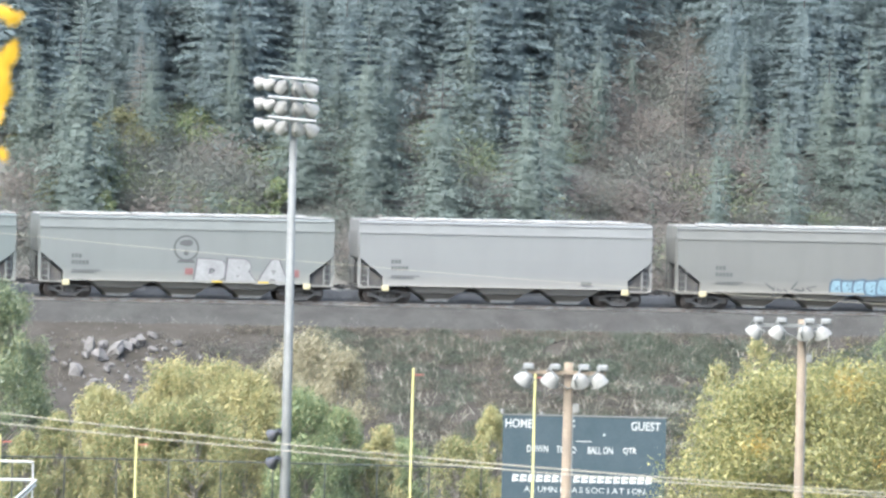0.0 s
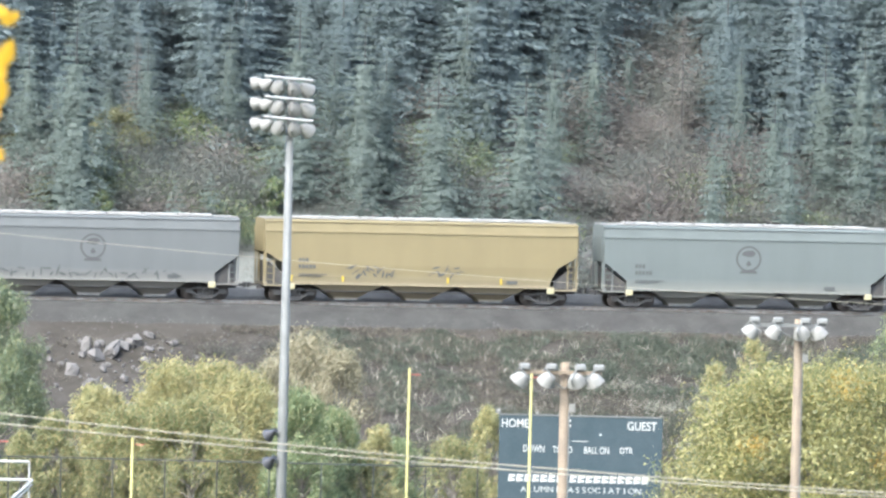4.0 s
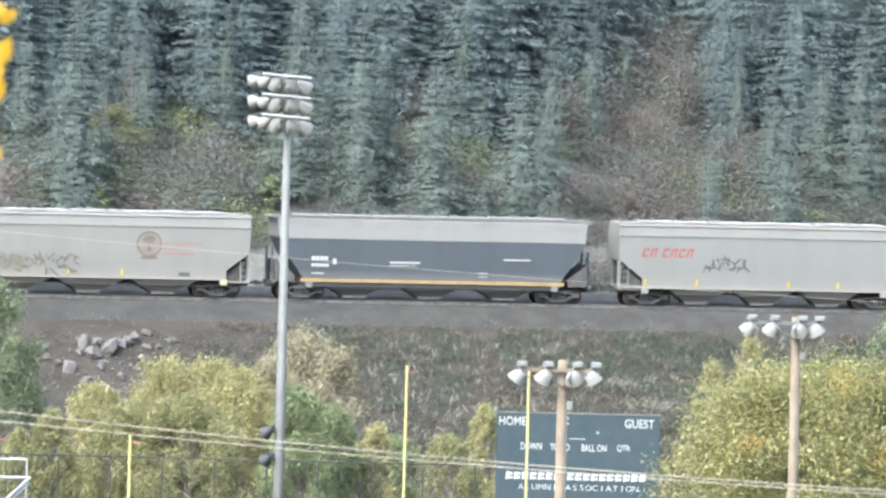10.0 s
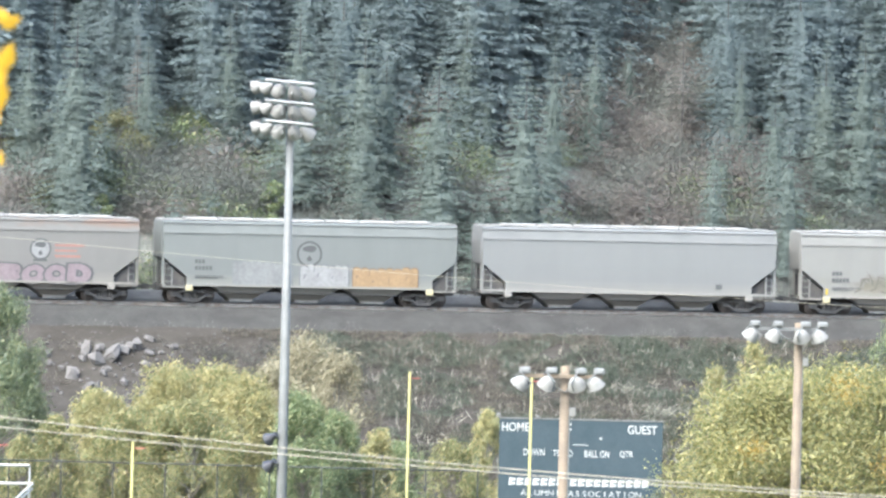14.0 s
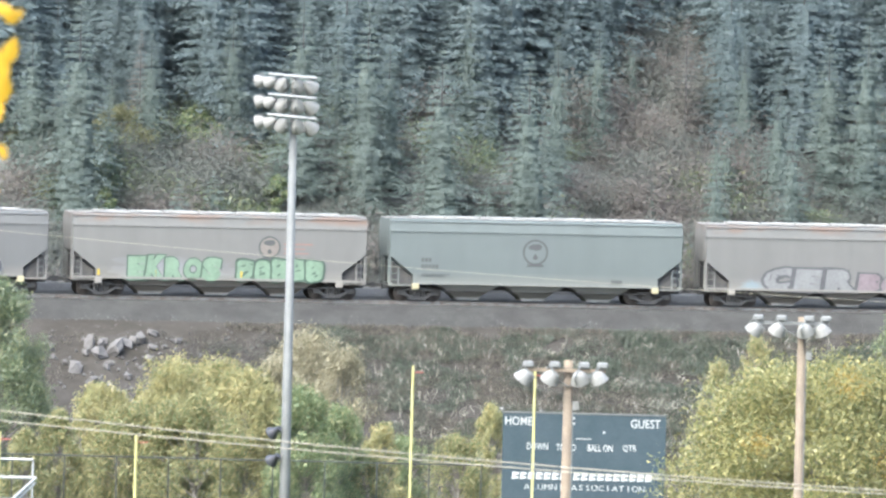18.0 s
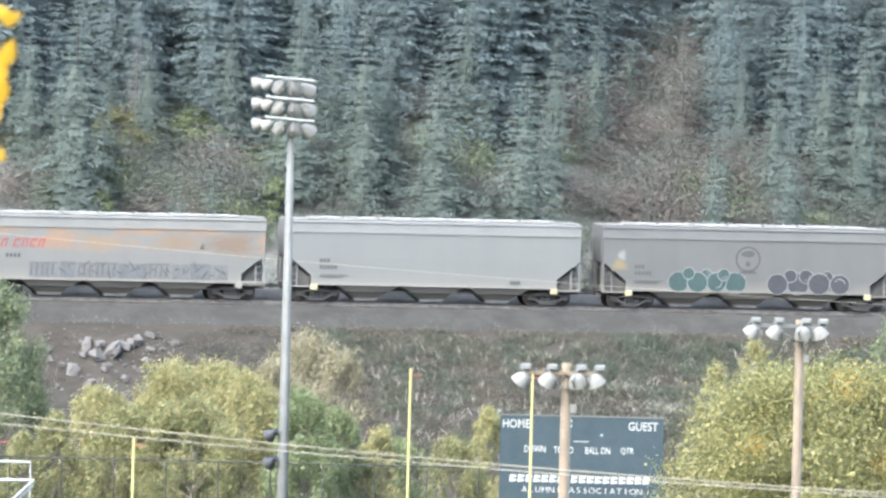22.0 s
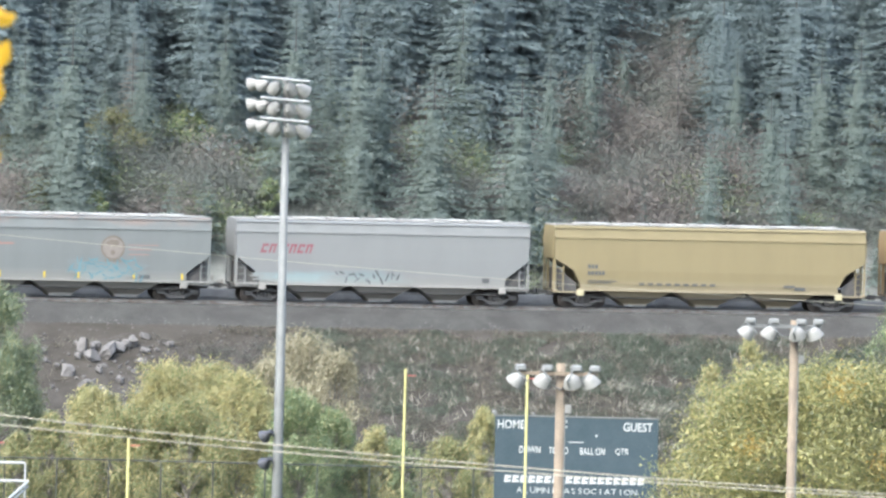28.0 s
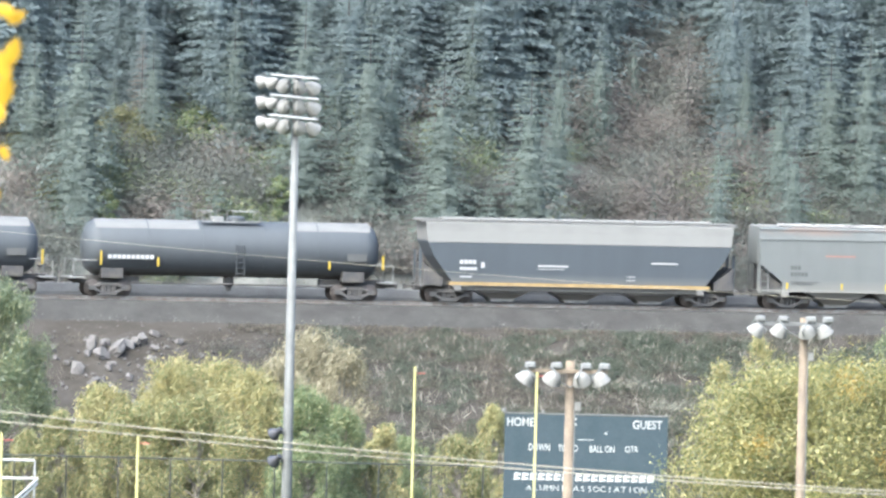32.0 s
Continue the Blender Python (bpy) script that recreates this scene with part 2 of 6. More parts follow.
def lathe(profile, seg=12, axis="Z"):
    bm = bmesh.new()
    rings = []
    for r, z in profile:
        rings.append([bm.verts.new((r * math.cos(k * math.tau / seg), r * math.sin(k * math.tau / seg), z)) for k in range(seg)])
    for a, b in zip(rings, rings[1:]):
        for i in range(seg):
            bm.faces.new((a[i], a[(i + 1) % seg], b[(i + 1) % seg], b[i]))
    bm.faces.new(rings[0])
    bm.faces.new(rings[-1])
    return bm


def from_arrays(name, verts, faces, material):
    me = bpy.data.meshes.new(name)
    me.from_pydata(verts, [], faces)
    me.materials.append(material)
    return me


def sweep(pts, r, seg=6):
    """One unbroken round cable through the places given."""
    bm = bmesh.new()
    rings = []
    for i, p in enumerate(pts):
        d = (Vector(pts[min(i + 1, len(pts) - 1)]) - Vector(pts[max(i - 1, 0)])).normalized()
        u = d.cross(Vector((0, 1, 0.01))).normalized()
        v = d.cross(u)
        rings.append([bm.verts.new(Vector(p) + (u * math.cos(k * math.tau / seg) + v * math.sin(k * math.tau / seg)) * r) for k in range(seg)])
    for a, b in zip(rings, rings[1:]):
        for i in range(seg):
            bm.faces.new((a[i], a[(i + 1) % seg], b[(i + 1) % seg], b[i]))
    bm.faces.new(rings[0])
    bm.faces.new(rings[-1])
    return bm


# Lettering: every word is set once, before the place is built.
WORDS = {}


def set_words(items):
    temp = []
    for word, off in items:
        cu = bpy.data.curves.new("word", "FONT")
        cu.body, cu.size, cu.offset, cu.extrude, cu.resolution_u = word, 1.0, off, 0.003, 3
        ob = bpy.data.objects.new("word", cu)
        scene.collection.objects.link(ob)
        temp.append((word, off, ob, cu))
    deps = bpy.context.evaluated_depsgraph_get()
    for word, off, ob, cu in temp:
        me = bpy.data.meshes.new_from_object(ob.evaluated_get(deps))
        co = np.empty(len(me.vertices) * 3)
        me.vertices.foreach_get("co", co)
        co = co.reshape(-1, 3)
        WORDS[(word, off)] = (co - np.array([(co[:, 0].min() + co[:, 0].max()) / 2, (co[:, 1].min() + co[:, 1].max()) / 2, 0]), [tuple(p.vertices) for p in me.polygons])
        bpy.data.meshes.remove(me)
    for word, off, ob, cu in temp:
        bpy.data.objects.remove(ob)
        bpy.data.curves.remove(cu)


def word_mesh(word, off, material, width, height, wave=0.0, size_of=None):
    """Flat letters in the x-z plane that face -y, centred, of that width and height."""
    co, faces = WORDS[(word, off)]
    ref = WORDS[(word, size_of if size_of is not None else off)][0]
    sx, sz = width / np.ptp(ref[:, 0]), height / np.ptp(ref[:, 1])
    v = np.stack([co[:, 0] * sx, -co[:, 2], co[:, 1] * sz], 1)
    if wave:
        v[:, 2] += wave * np.sin(v[:, 0] * 3.1)
    return from_arrays("letters", v.tolist(), faces, material)

set_words([("HOME", 0.012), ("GUEST", 0.012), ("DOWN", 0.012), ("TO GO", 0.012), ("BALL ON", 0.012), ("QTR", 0.012),
           ("A", 0.0), ("L", 0.0), ("U", 0.0), ("M", 0.0), ("N", 0.0), ("I", 0.0), ("S", 0.0), ("O", 0.0), ("C", 0.0), ("T", 0.0),
           *[(ch, off) for ch in "DRACEBOKS" for off in (0.09, 0.13, 0.17)], ("BOMB", 0.07), ("BOMB", 0.1)])

# ---- the lie of the land ----
TRACK_TURN = 11.0
UX, UY = math.cos(radians(TRACK_TURN)), math.sin(radians(TRACK_TURN))
RAIL_Z = 9.88


def on_track(s, w, z):
    """A place s metres along the line, w metres beyond it (negative: towards the field), z above the rail."""
    return Vector((s * UX - w * UY, 1150 + s * UY + w * UX, RAIL_Z + z))


def line_coords(x, y):
    return x * UX + (y - 1150) * UY, -x * UY + (y - 1150) * UX


def steps(w, rows):
    if w <= rows[0][0]:
        return rows[0][1]
    for (a, za), (b, zb) in zip(rows, rows[1:]):
        if w <= b:
            return za + (zb - za) * (w - a) / (b - a)
    return rows[-1][1]


CROSS = ((-26.0, 0.0), (-22.0, 0.6), (-4.7, 8.62), (-4.2, 8.7), (6.0, 9.0), (9.0, 9.4), (40.0, 31.0), (150.0, 118.0), (400.0, 260.0), (900.0, 380.0), (5000.0, 700.0))


def ground_z(x, y):
    s, w = line_coords(x, y)
    z = steps(w, CROSS)
    k = min(max((430.0 - y) / 430.0, 0.0), 1.0)
    z += 40.2 * k * k * (3 - 2 * k)
    if -22 < w < -6:
        z += 0.35 * noise.noise(Vector((s * 0.25, w * 0.3, 1.0))) + 0.12 * noise.noise(Vector((s * 1.1, w * 1.1, 4.0)))
    elif w > 9:
        z += 1.3 * noise.noise(Vector((s * 0.07, w * 0.09, 2.0))) + 0.4 * noise.noise(Vector((s * 0.3, w * 0.3, 7.0)))
    return z


def axis(rows):
    out = []
    for a, b, n in rows:
        out += [a + (b - a) * i / n for i in range(n)]
    return out + [rows[-1][1]]


XS = axis([(-2500, -300, 8), (-300, -60, 10), (-60, 60, 130), (60, 300, 10), (300, 2500, 8)])
WS = axis([(-2600, -1160, 6), (-1160, -700, 46), (-700, -60, 16), (-60, -26, 10), (-26, -4, 40), (-4, 10, 8), (10, 60, 70), (60, 400, 12), (400, 3500, 8)])
gv, gf = [], []
for w in WS:
    for s in XS:
        x, y = s * UX - w * UY, 1150 + s * UY + w * UX
        gv.append((x, y, ground_z(x, y)))
nx = len(XS)
for j in range(len(WS) - 1):
    for i in range(nx - 1):
        a = j * nx + i
        gf.append((a, a + 1, a + nx + 1, a + nx))
ground_mesh = from_arrays("ground", gv, gf, M_SOIL)
ground_mesh.materials.append(M_HILL)
hill_rows = [j for j in range(len(WS) - 1) if WS[j] >= 3]
for j in hill_rows:
    for i in range(nx - 1):
        ground_mesh.polygons[j * (nx - 1) + i].material_index = 1
mesh_thing("ground", ground_mesh, Matrix(), "bare grey-brown soil of field, embankment and wooded hill", "ground", kind="structure")

# Playing field: a flat sheet of turf on the valley floor.
field_bm = bmesh.new()
box(field_bm, -75, 75, 600, 1080, -0.3, 0.05)
mesh_thing("playing_field", finish(field_bm, "playing_field", M_FIELD), Matrix(), "flat green turf playing field below the embankment", "field", kind="structure")

# Gravel bed of the line, a raised prism with a broken edge.
bv, bf = [], []
sect = ((-5.0, -1.5), (-4.4, -1.16), (-3.3, -0.5), (-2.6, -0.22), (-1.5, -0.16), (0, -0.17), (1.5, -0.16), (2.6, -0.2), (4.4, -0.7), (6.5, -0.9))
BS = axis([(-700, -60, 30), (-60, 60, 240), (60, 600, 30)])
for s in BS:
    for k, (w, z) in enumerate(sect):
        j = 0.0 if k in (0, len(sect) - 1) else 0.05 * noise.noise(Vector((s * 1.7, w, 3.0)))
        bv.append(on_track(s, w + (0.25 * noise.noise(Vector((s * 0.6, 5.0, 1.0))) if k < 2 else 0), z + j))
n = len(sect)
for i in range(len(BS) - 1):
    for k in range(n - 1):
        a = i * n + k
        bf.append((a, a + n, a + n + 1, a + 1))
mesh_thing("ballast_bed", from_arrays("ballast_bed", bv, bf, M_GRAVEL), Matrix(), "raised bed of grey crushed stone under the railway", "railway bed", kind="structure")

# Low dark bank between line and hill, added as shade under the cars.
cv, cf = [], []
bank = ((2.7, -0.6), (3.2, 0.12), (3.9, 0.5), (5.0, 0.56), (6.4, 0.1), (7.4, -0.9))
for s in BS:
    for k, (w, z) in enumerate(bank):
        cv.append(on_track(s, w + 0.12 * noise.noise(Vector((s * 0.9, w, 9.0))), z + 0.08 * noise.noise(Vector((s * 1.3, w, 6.0)))))
n = len(bank)
for i in range(len(BS) - 1):
    for k in range(n - 1):
        a = i * n + k
        cf.append((a, a + n, a + n + 1, a + 1))
mesh_thing("shade_bank", from_arrays("shade_bank", cv, cf, M_BANK), Matrix(), "low dark bank added behind the railway as shade under the cars", "railway bed", kind="structure")

track = thing("railway_track", Matrix.Translation(on_track(0, 0, 0)) @ pose(0, 0, 0, 0, 0, TRACK_TURN), "single railway line of worn steel rails on timber sleepers", "railway track")
for side in (-0.75, 0.75):
    part("rail", boxes((-600, 600, side - 0.07, side + 0.07, -0.17, -0.155), (-600, 600, side - 0.01, side + 0.01, -0.155, -0.04), (-600, 600, side - 0.036, side + 0.036, -0.04, 0.0)), M_RAIL, track)
tie_mesh = finish(boxes((-0.12, 0.12, -1.3, 1.3, -0.3, -0.171)), "sleeper", M_TIE)
for i in range(140):
    part("sleeper", tie_mesh, None, track, at=pose((i - 70) * 0.55, random.uniform(-0.04, 0.04), 0, 0, 0, random.uniform(-1, 1)))

# ---- the freight train ----
P_UNDER = M_UNDER
M_REFLECT = plain("yellow_reflector", (0.36, 0.262, 0.03), 0.5)
M_MARK = plain("dark_lettering", (0.060, 0.060, 0.060), 0.7)
M_DIM = plain("faded_lettering", (0.066, 0.067, 0.066), 0.8)
M_FAINT = plain("worn_brown_spray", (0.096, 0.088, 0.074), 0.8)
M_REDMARK = plain("red_lettering", (0.205, 0.066, 0.058), 0.7)
M_REDPALE = plain("faded_red_lettering", (0.205, 0.112, 0.092), 0.8)
M_MAROON = plain("maroon_lettering", (0.150, 0.050, 0.062), 0.7)
M_BLUEMARK = plain("blue_lettering", (0.060, 0.080, 0.118), 0.7)
M_CAGE = surf("end_ironwork", (0.187, 0.187, 0.179), (0.142, 0.139, 0.131), 2.0, 0.7, 0.1, 14.0, 0.1)
M_GATE = surf("dusty_outlet_gate", (0.2, 0.2, 0.19), (0.14, 0.135, 0.13), 2.0, 0.8, 0.1, 14.0, 0.1)
M_ROOFGREY = surf("dusty_roof_walk", (0.283, 0.280, 0.265), (0.138, 0.129, 0.118), 1.4, 0.7, 0.1, 6.0, 0.2)
M_PAD = surf("chipped_yellow_pad", (0.33, 0.29, 0.16), (0.27, 0.25, 0.18), 2.0, 0.7, 0, 10.0, 0.1)
SPRAY = {}


def spray(name, col):
    if name not in SPRAY:
        SPRAY[name] = surf("spray_" + name, tuple(v * 0.6 for v in col), tuple(v * 0.5 for v in col), 1.1, 0.7, 0, 5.0, 0.05)
    return SPRAY[name]


BODY = {}


def hopper_body(length, top_in, kind):
    """The steel shell: straight sides, an upper band that leans in to the roof, end sheets that slope in below."""
    key = (length, kind)
    if key not in BODY:
        h = length / 2
        if kind == "flared":
            rows = ((0.75, 1.42, h - 1.9), (1.25, 1.5, h - 1.75), (2.6, 1.55, h - 0.75), (3.33, 1.57, h - 0.42), (3.36, 1.54, h - 0.4), (4.45, 1.44, h - 0.3), (4.56, 1.1, h - 0.3))
        elif kind == "round":
            rows = ((1.02, 1.5, h - 1.55), (1.4, 1.56, h - 1.5), (2.1, 1.6, h - 1.1), (2.75, 1.6, h - 0.03), (3.88, 1.6, h), (3.9, 1.57, h), (4.44, 1.48, h), (4.53, 1.36, h), (4.57, 1.05, h))
        else:
            rows = ((1.02, 1.55, h - 1.35), (1.5, 1.58, h - 1.35), (2.52, 1.6, h - 0.06), (3.88, 1.6, h), (3.9, 1.57, h), (4.44, 1.48, h), (4.53, 1.36, h), (4.57, 1.05, h))
        loops = [[(-x, -w, z), (x, -w, z), (x, w, z), (-x, w, z)] for z, w, x in rows]
        BODY[key] = [loft(bmesh.new(), loops), None]
    bm = BODY[key][0].copy()
    return bm


SHARED = {}


def shared(key, make, material, smooth=False):
    k = (key, material.name)
    if k not in SHARED:
        SHARED[k] = finish(make(), key[0] if isinstance(key, tuple) else key, material, smooth)
    return SHARED[k]


def wheel_bm():
    bm = lathe([(0.42, -0.07), (0.46, -0.07), (0.46, 0.0), (0.42, 0.02), (0.2, 0.0), (0.14, 0.06), (0.08, 0.06)], 20)
    bmesh.ops.rotate(bm, verts=bm.verts, cent=(0, 0, 0), matrix=Matrix.Rotation(radians(90), 3, "X"))
    return bm


def frame_bm():
    """Cast side frame of a bogie with its spring opening."""
    bm = boxes((-1.15, -0.7, -0.08, 0.08, 0.36, 0.62), (0.7, 1.15, -0.08, 0.08, 0.36, 0.62), (-0.45, 0.45, -0.1, 0.1, 0.12, 0.26),
               (-0.5, 0.5, -0.09, 0.09, 0.62, 0.78), (-0.06, 0.06, -0.06, 0.06, 0.26, 0.62))
    for k in (-1, 1):
        tube(bm, (k * 0.8, 0, 0.55), (k * 0.4, 0, 0.7), 0.1, 0.1, 6)
        tube(bm, (k * 0.8, 0, 0.42), (k * 0.4, 0, 0.2), 0.1, 0.1, 6)
        for j in (0.2, 0.36):
            tube(bm, (k * j, 0, 0.26), (k * j, 0, 0.62), 0.07, 0.07, 8)
    return bm


def bogie(car, x):
    b = part("bogie", shared("bolster", lambda: boxes((-0.25, 0.25, -1.05, 1.05, 0.4, 0.72)), P_UNDER), None, car, "black cast-steel bogie", pose(x, 0, 0))
    for side in (-1.05, 1.05):
        part("side_frame", shared("side_frame", frame_bm, P_UNDER), None, b, at=pose(0, side, 0))
        for k in (-0.88, 0.88):
            part("wheel", shared("wheel", wheel_bm, M_WHEEL, True), None, b, "worn steel wheel", pose(k, side * 0.76, 0.46, 0, 0, 0 if side < 0 else 180))
    for k in (-0.88, 0.88):
        part("axle", shared("axle", lambda: rod((0, -0.75, 0.46), (0, 0.75, 0.46), 0.08), M_WHEEL), None, b, at=pose(k, 0, 0))


def coupler(car, x, d):
    def make():
        bm = boxes((0, 0.62, -0.07, 0.07, 0.78, 0.94), (0.55, 0.72, -0.16, 0.12, 0.72, 1.0))
        return bm
    part("coupler", shared("coupler", make, P_UNDER), None, car, at=pose(x, 0, 0, 0, 0, 0 if d > 0 else 180))


def panel_face(car, name, material, rows, y=-1.606, label=""):
    """Flat painted marks on the side: rows of (x0, x1, z0, z1, slant)."""
    bm = bmesh.new()
    for row in rows:
        x0, x1, z0, z1 = row[:4]
        sl = row[4] if len(row) > 4 else 0.0
        lo = [bm.verts.new((x0, y, z0)), bm.verts.new((x1, y, z0)), bm.verts.new((x1 + sl, y, z1)), bm.verts.new((x0 + sl, y, z1))]
        hi = [bm.verts.new((v.co.x, y + 0.004, v.co.z)) for v in lo]
        bm.faces.new(lo)
        for i in range(4):
            bm.faces.new((lo[i], lo[(i + 1) % 4], hi[(i + 1) % 4], hi[i]))
    return tagged(part(name, bm, material, car, label), kind="stuff" if len(rows) > 1 else "")


def roundel(car, x, z, r, dark, fill=None, label="round emblem of a dark ring and blot"):
    """Emblem: ring, a blot above, a small one below, a foot bar."""
    bm = bmesh.new()
    n = 32
    for k in range(n):
        a0, a1 = k * math.tau / n, (k + 1) * math.tau / n
        q = [(r, a0), (r, a1), (r * 0.84, a1), (r * 0.84, a0)]
        bm.faces.new([bm.verts.new((x + rr * math.cos(a), -1.608, z + rr * math.sin(a))) for rr, a in q])
    blot = [(-0.5, 0.5), (-0.2, 0.62), (0.3, 0.66), (0.55, 0.45), (0.4, 0.2), (0.1, 0.12), (-0.3, 0.2), (-0.55, 0.28)]
    bm.faces.new([bm.verts.new((x + r * a, -1.608, z + r * b)) for a, b in blot])
    leaf = [(0, -0.1), (0.22, -0.4), (0.1, -0.55), (-0.15, -0.55), (-0.2, -0.36)]
    bm.faces.new([bm.verts.new((x + r * a, -1.608, z + r * b)) for a, b in leaf])
    foot = [(-0.7, -1.12), (0.7, -1.12), (0.6, -0.92), (-0.6, -0.92)]
    bm.faces.new([bm.verts.new((x + r * a, -1.608, z + r * b)) for a, b in foot])
    part("emblem", bm, dark, car, label)
    if fill:
        bm = bmesh.new()
        bm.faces.new([bm.verts.new((x + r * 0.86 * math.cos(k * math.tau / 28), -1.604, z + r * 0.86 * math.sin(k * math.tau / 28))) for k in range(28)])
        part("emblem_ground", bm, fill, car)


def bubbles(car, x0, x1, z0, z1, fill, line, seed, count=5, label="sprayed bubble-shaped tag"):
    """Fat rounded shapes side by side, with an outline and inner strokes."""
    rnd = random.Random(seed)
    out, inn, cut = bmesh.new(), bmesh.new(), bmesh.new()
    wide = (x1 - x0) / count
    for i in range(count):
        cx = x0 + (i + 0.5) * wide
        tall = (z1 - z0) * rnd.uniform(0.86, 1.0)
        cz = z0 + tall / 2
        rx = wide * rnd.uniform(0.5, 0.6)
        p = rnd.uniform(3.4, 5.5)
        pts = []
        ph = rnd.uniform(0, 6)
        for k in range(30):
            a = k * math.tau / 30
            c, s = math.cos(a), math.sin(a)
            e = (abs(c) ** p + abs(s) ** p) ** (-1 / p) * (1 + 0.06 * math.sin(3 * a + ph))
            pts.append((c * e, s * e))
        for bm, grow, y in ((out, 0.075, -1.606 - 0.005 * i), (inn, -0.03, -1.6085 - 0.005 * i)):
            bm.faces.new([bm.verts.new((cx + a * (rx + grow), y, cz + b * (tall / 2 + grow))) for a, b in pts])
        for k in range(rnd.choice((2, 3, 3))):
            a, b = cx + rnd.uniform(-0.3, 0.2) * rx, cz + rnd.uniform(-0.5, 0.4) * tall / 2
            w, h = rnd.uniform(0.12, 0.3) * rx * 2, rnd.uniform(0.05, 0.1) * tall
            cut.faces.new([cut.verts.new((a + w * u, -1.612 - 0.005 * i, b + h * v + u * 0.08)) for u, v in ((-0.5, -0.5), (0.5, -0.3), (0.5, 0.5), (-0.5, 0.3))])
    o = tagged(part("graffiti_outline", out, line, car), kind="stuff")
    tagged(part("graffiti", inn, fill, car, label), kind="stuff")
    tagged(part("graffiti_stroke", cut, line, o), kind="stuff")


def scallops(car, x0, x1, z0, z1, fill, line, n, label):
    """A fat tag of fused rounded letters: a bumpy rim, short curved strokes inside."""
    rnd = random.Random(int(x0 * 100))
    out, inn, cut = bmesh.new(), bmesh.new(), bmesh.new()
    wide = (x1 - x0) / n
    tops = [z1 - rnd.uniform(0.0, 0.1) * (z1 - z0) for i in range(n)]
    for bm, grow, y in ((out, 0.045, -1.606), (inn, 0.0, -1.6085)):
        upper, lower = [], []
        for i in range(n):
            for k in range(7):
                u = k / 6.0
                bump = math.sqrt(max(0.0, 1 - (2 * u - 1) ** 2))
                x = x0 + wide * (i + u)
                x += grow * (2 * (x - x0) / (x1 - x0) - 1)
                if upper and x - upper[-1][0] < 1e-4:
                    x += 0.002
                upper.append((x, y, tops[i] - 0.13 * (1 - bump) + grow))
                lower.append((x, y, z0 + 0.06 * (1 - bump) - grow * 0.4))
        bm.faces.new([bm.verts.new(p) for p in lower + upper[::-1]])
    for i in range(n):
        x = x0 + wide * (i + rnd.uniform(0.35, 0.65))
        z = z0 + (z1 - z0) * rnd.uniform(0.35, 0.65)
        if i % 2:
            continue
        h, w, t = rnd.uniform(0.06, 0.14), rnd.uniform(0.0, 0.1), rnd.uniform(0.015, 0.03)
        cut.faces.new([cut.verts.new(p) for p in ((x - t, -1.611, z - h), (x + t, -1.611, z - h), (x + t + w, -1.611, z + h), (x - t + w, -1.611, z + h))])
        if i % 3 == 2:
            x = x0 + wide * i
            cut.faces.new([cut.verts.new(p) for p in ((x - 0.015, -1.611, tops[i] - 0.4), (x + 0.015, -1.611, tops[i] - 0.4), (x + 0.02, -1.611, tops[i] - 0.14), (x - 0.02, -1.611, tops[i] - 0.14))])
    o = part("graffiti_outline", out, line, car)
    part("graffiti", inn, fill, car, label)
    tagged(part("graffiti_stroke", cut, line, o), kind="stuff")


def rings(car, x0, x1, z0, fill, line, seed, label):
    """Round dark bubbles in two rows, each with a pale rim and a curl inside."""
    rnd = random.Random(seed)
    rim, inn, curl = bmesh.new(), bmesh.new(), bmesh.new()
    spots = []
    n = 4
    for i in range(n):
        spots.append((x0 + (x1 - x0) * (i + 0.5) / n, z0 + 0.52 + rnd.uniform(-0.04, 0.04), rnd.uniform(0.54, 0.62)))
    for i in range(3):
        spots.append((x0 + (x1 - x0) * (i + 1.0 + rnd.uniform(-0.15, 0.15)) / n, z0 + rnd.uniform(0.92, 1.02), rnd.uniform(0.3, 0.4)))
    rnd.shuffle(spots)
    for i, (x, z, r) in enumerate(spots):
        for bm, rr, y in ((rim, r + 0.03, -1.606 - 0.006 * i), (inn, r - 0.015, -1.609 - 0.006 * i)):
            bm.faces.new([bm.verts.new((x + rr * math.cos(k * math.tau / 26), y, z + rr * 0.97 * math.sin(k * math.tau / 26))) for k in range(26)])
        if i % 2:
            a0 = rnd.uniform(0, 6)
            for k in range(8):
                a, b = a0 + k * 0.3, a0 + (k + 1) * 0.3
                curl.faces.new([curl.verts.new((x + q * r * math.cos(u), -1.612 - 0.006 * i, z + q * r * math.sin(u))) for q, u in ((0.5, a), (0.5, b), (0.6, b), (0.6, a))])
    o = tagged(part("graffiti_outline", rim, line, car), kind="stuff")
    tagged(part("graffiti", inn, fill, car, label), kind="stuff")
    tagged(part("graffiti_stroke", curl, line, o), kind="stuff")


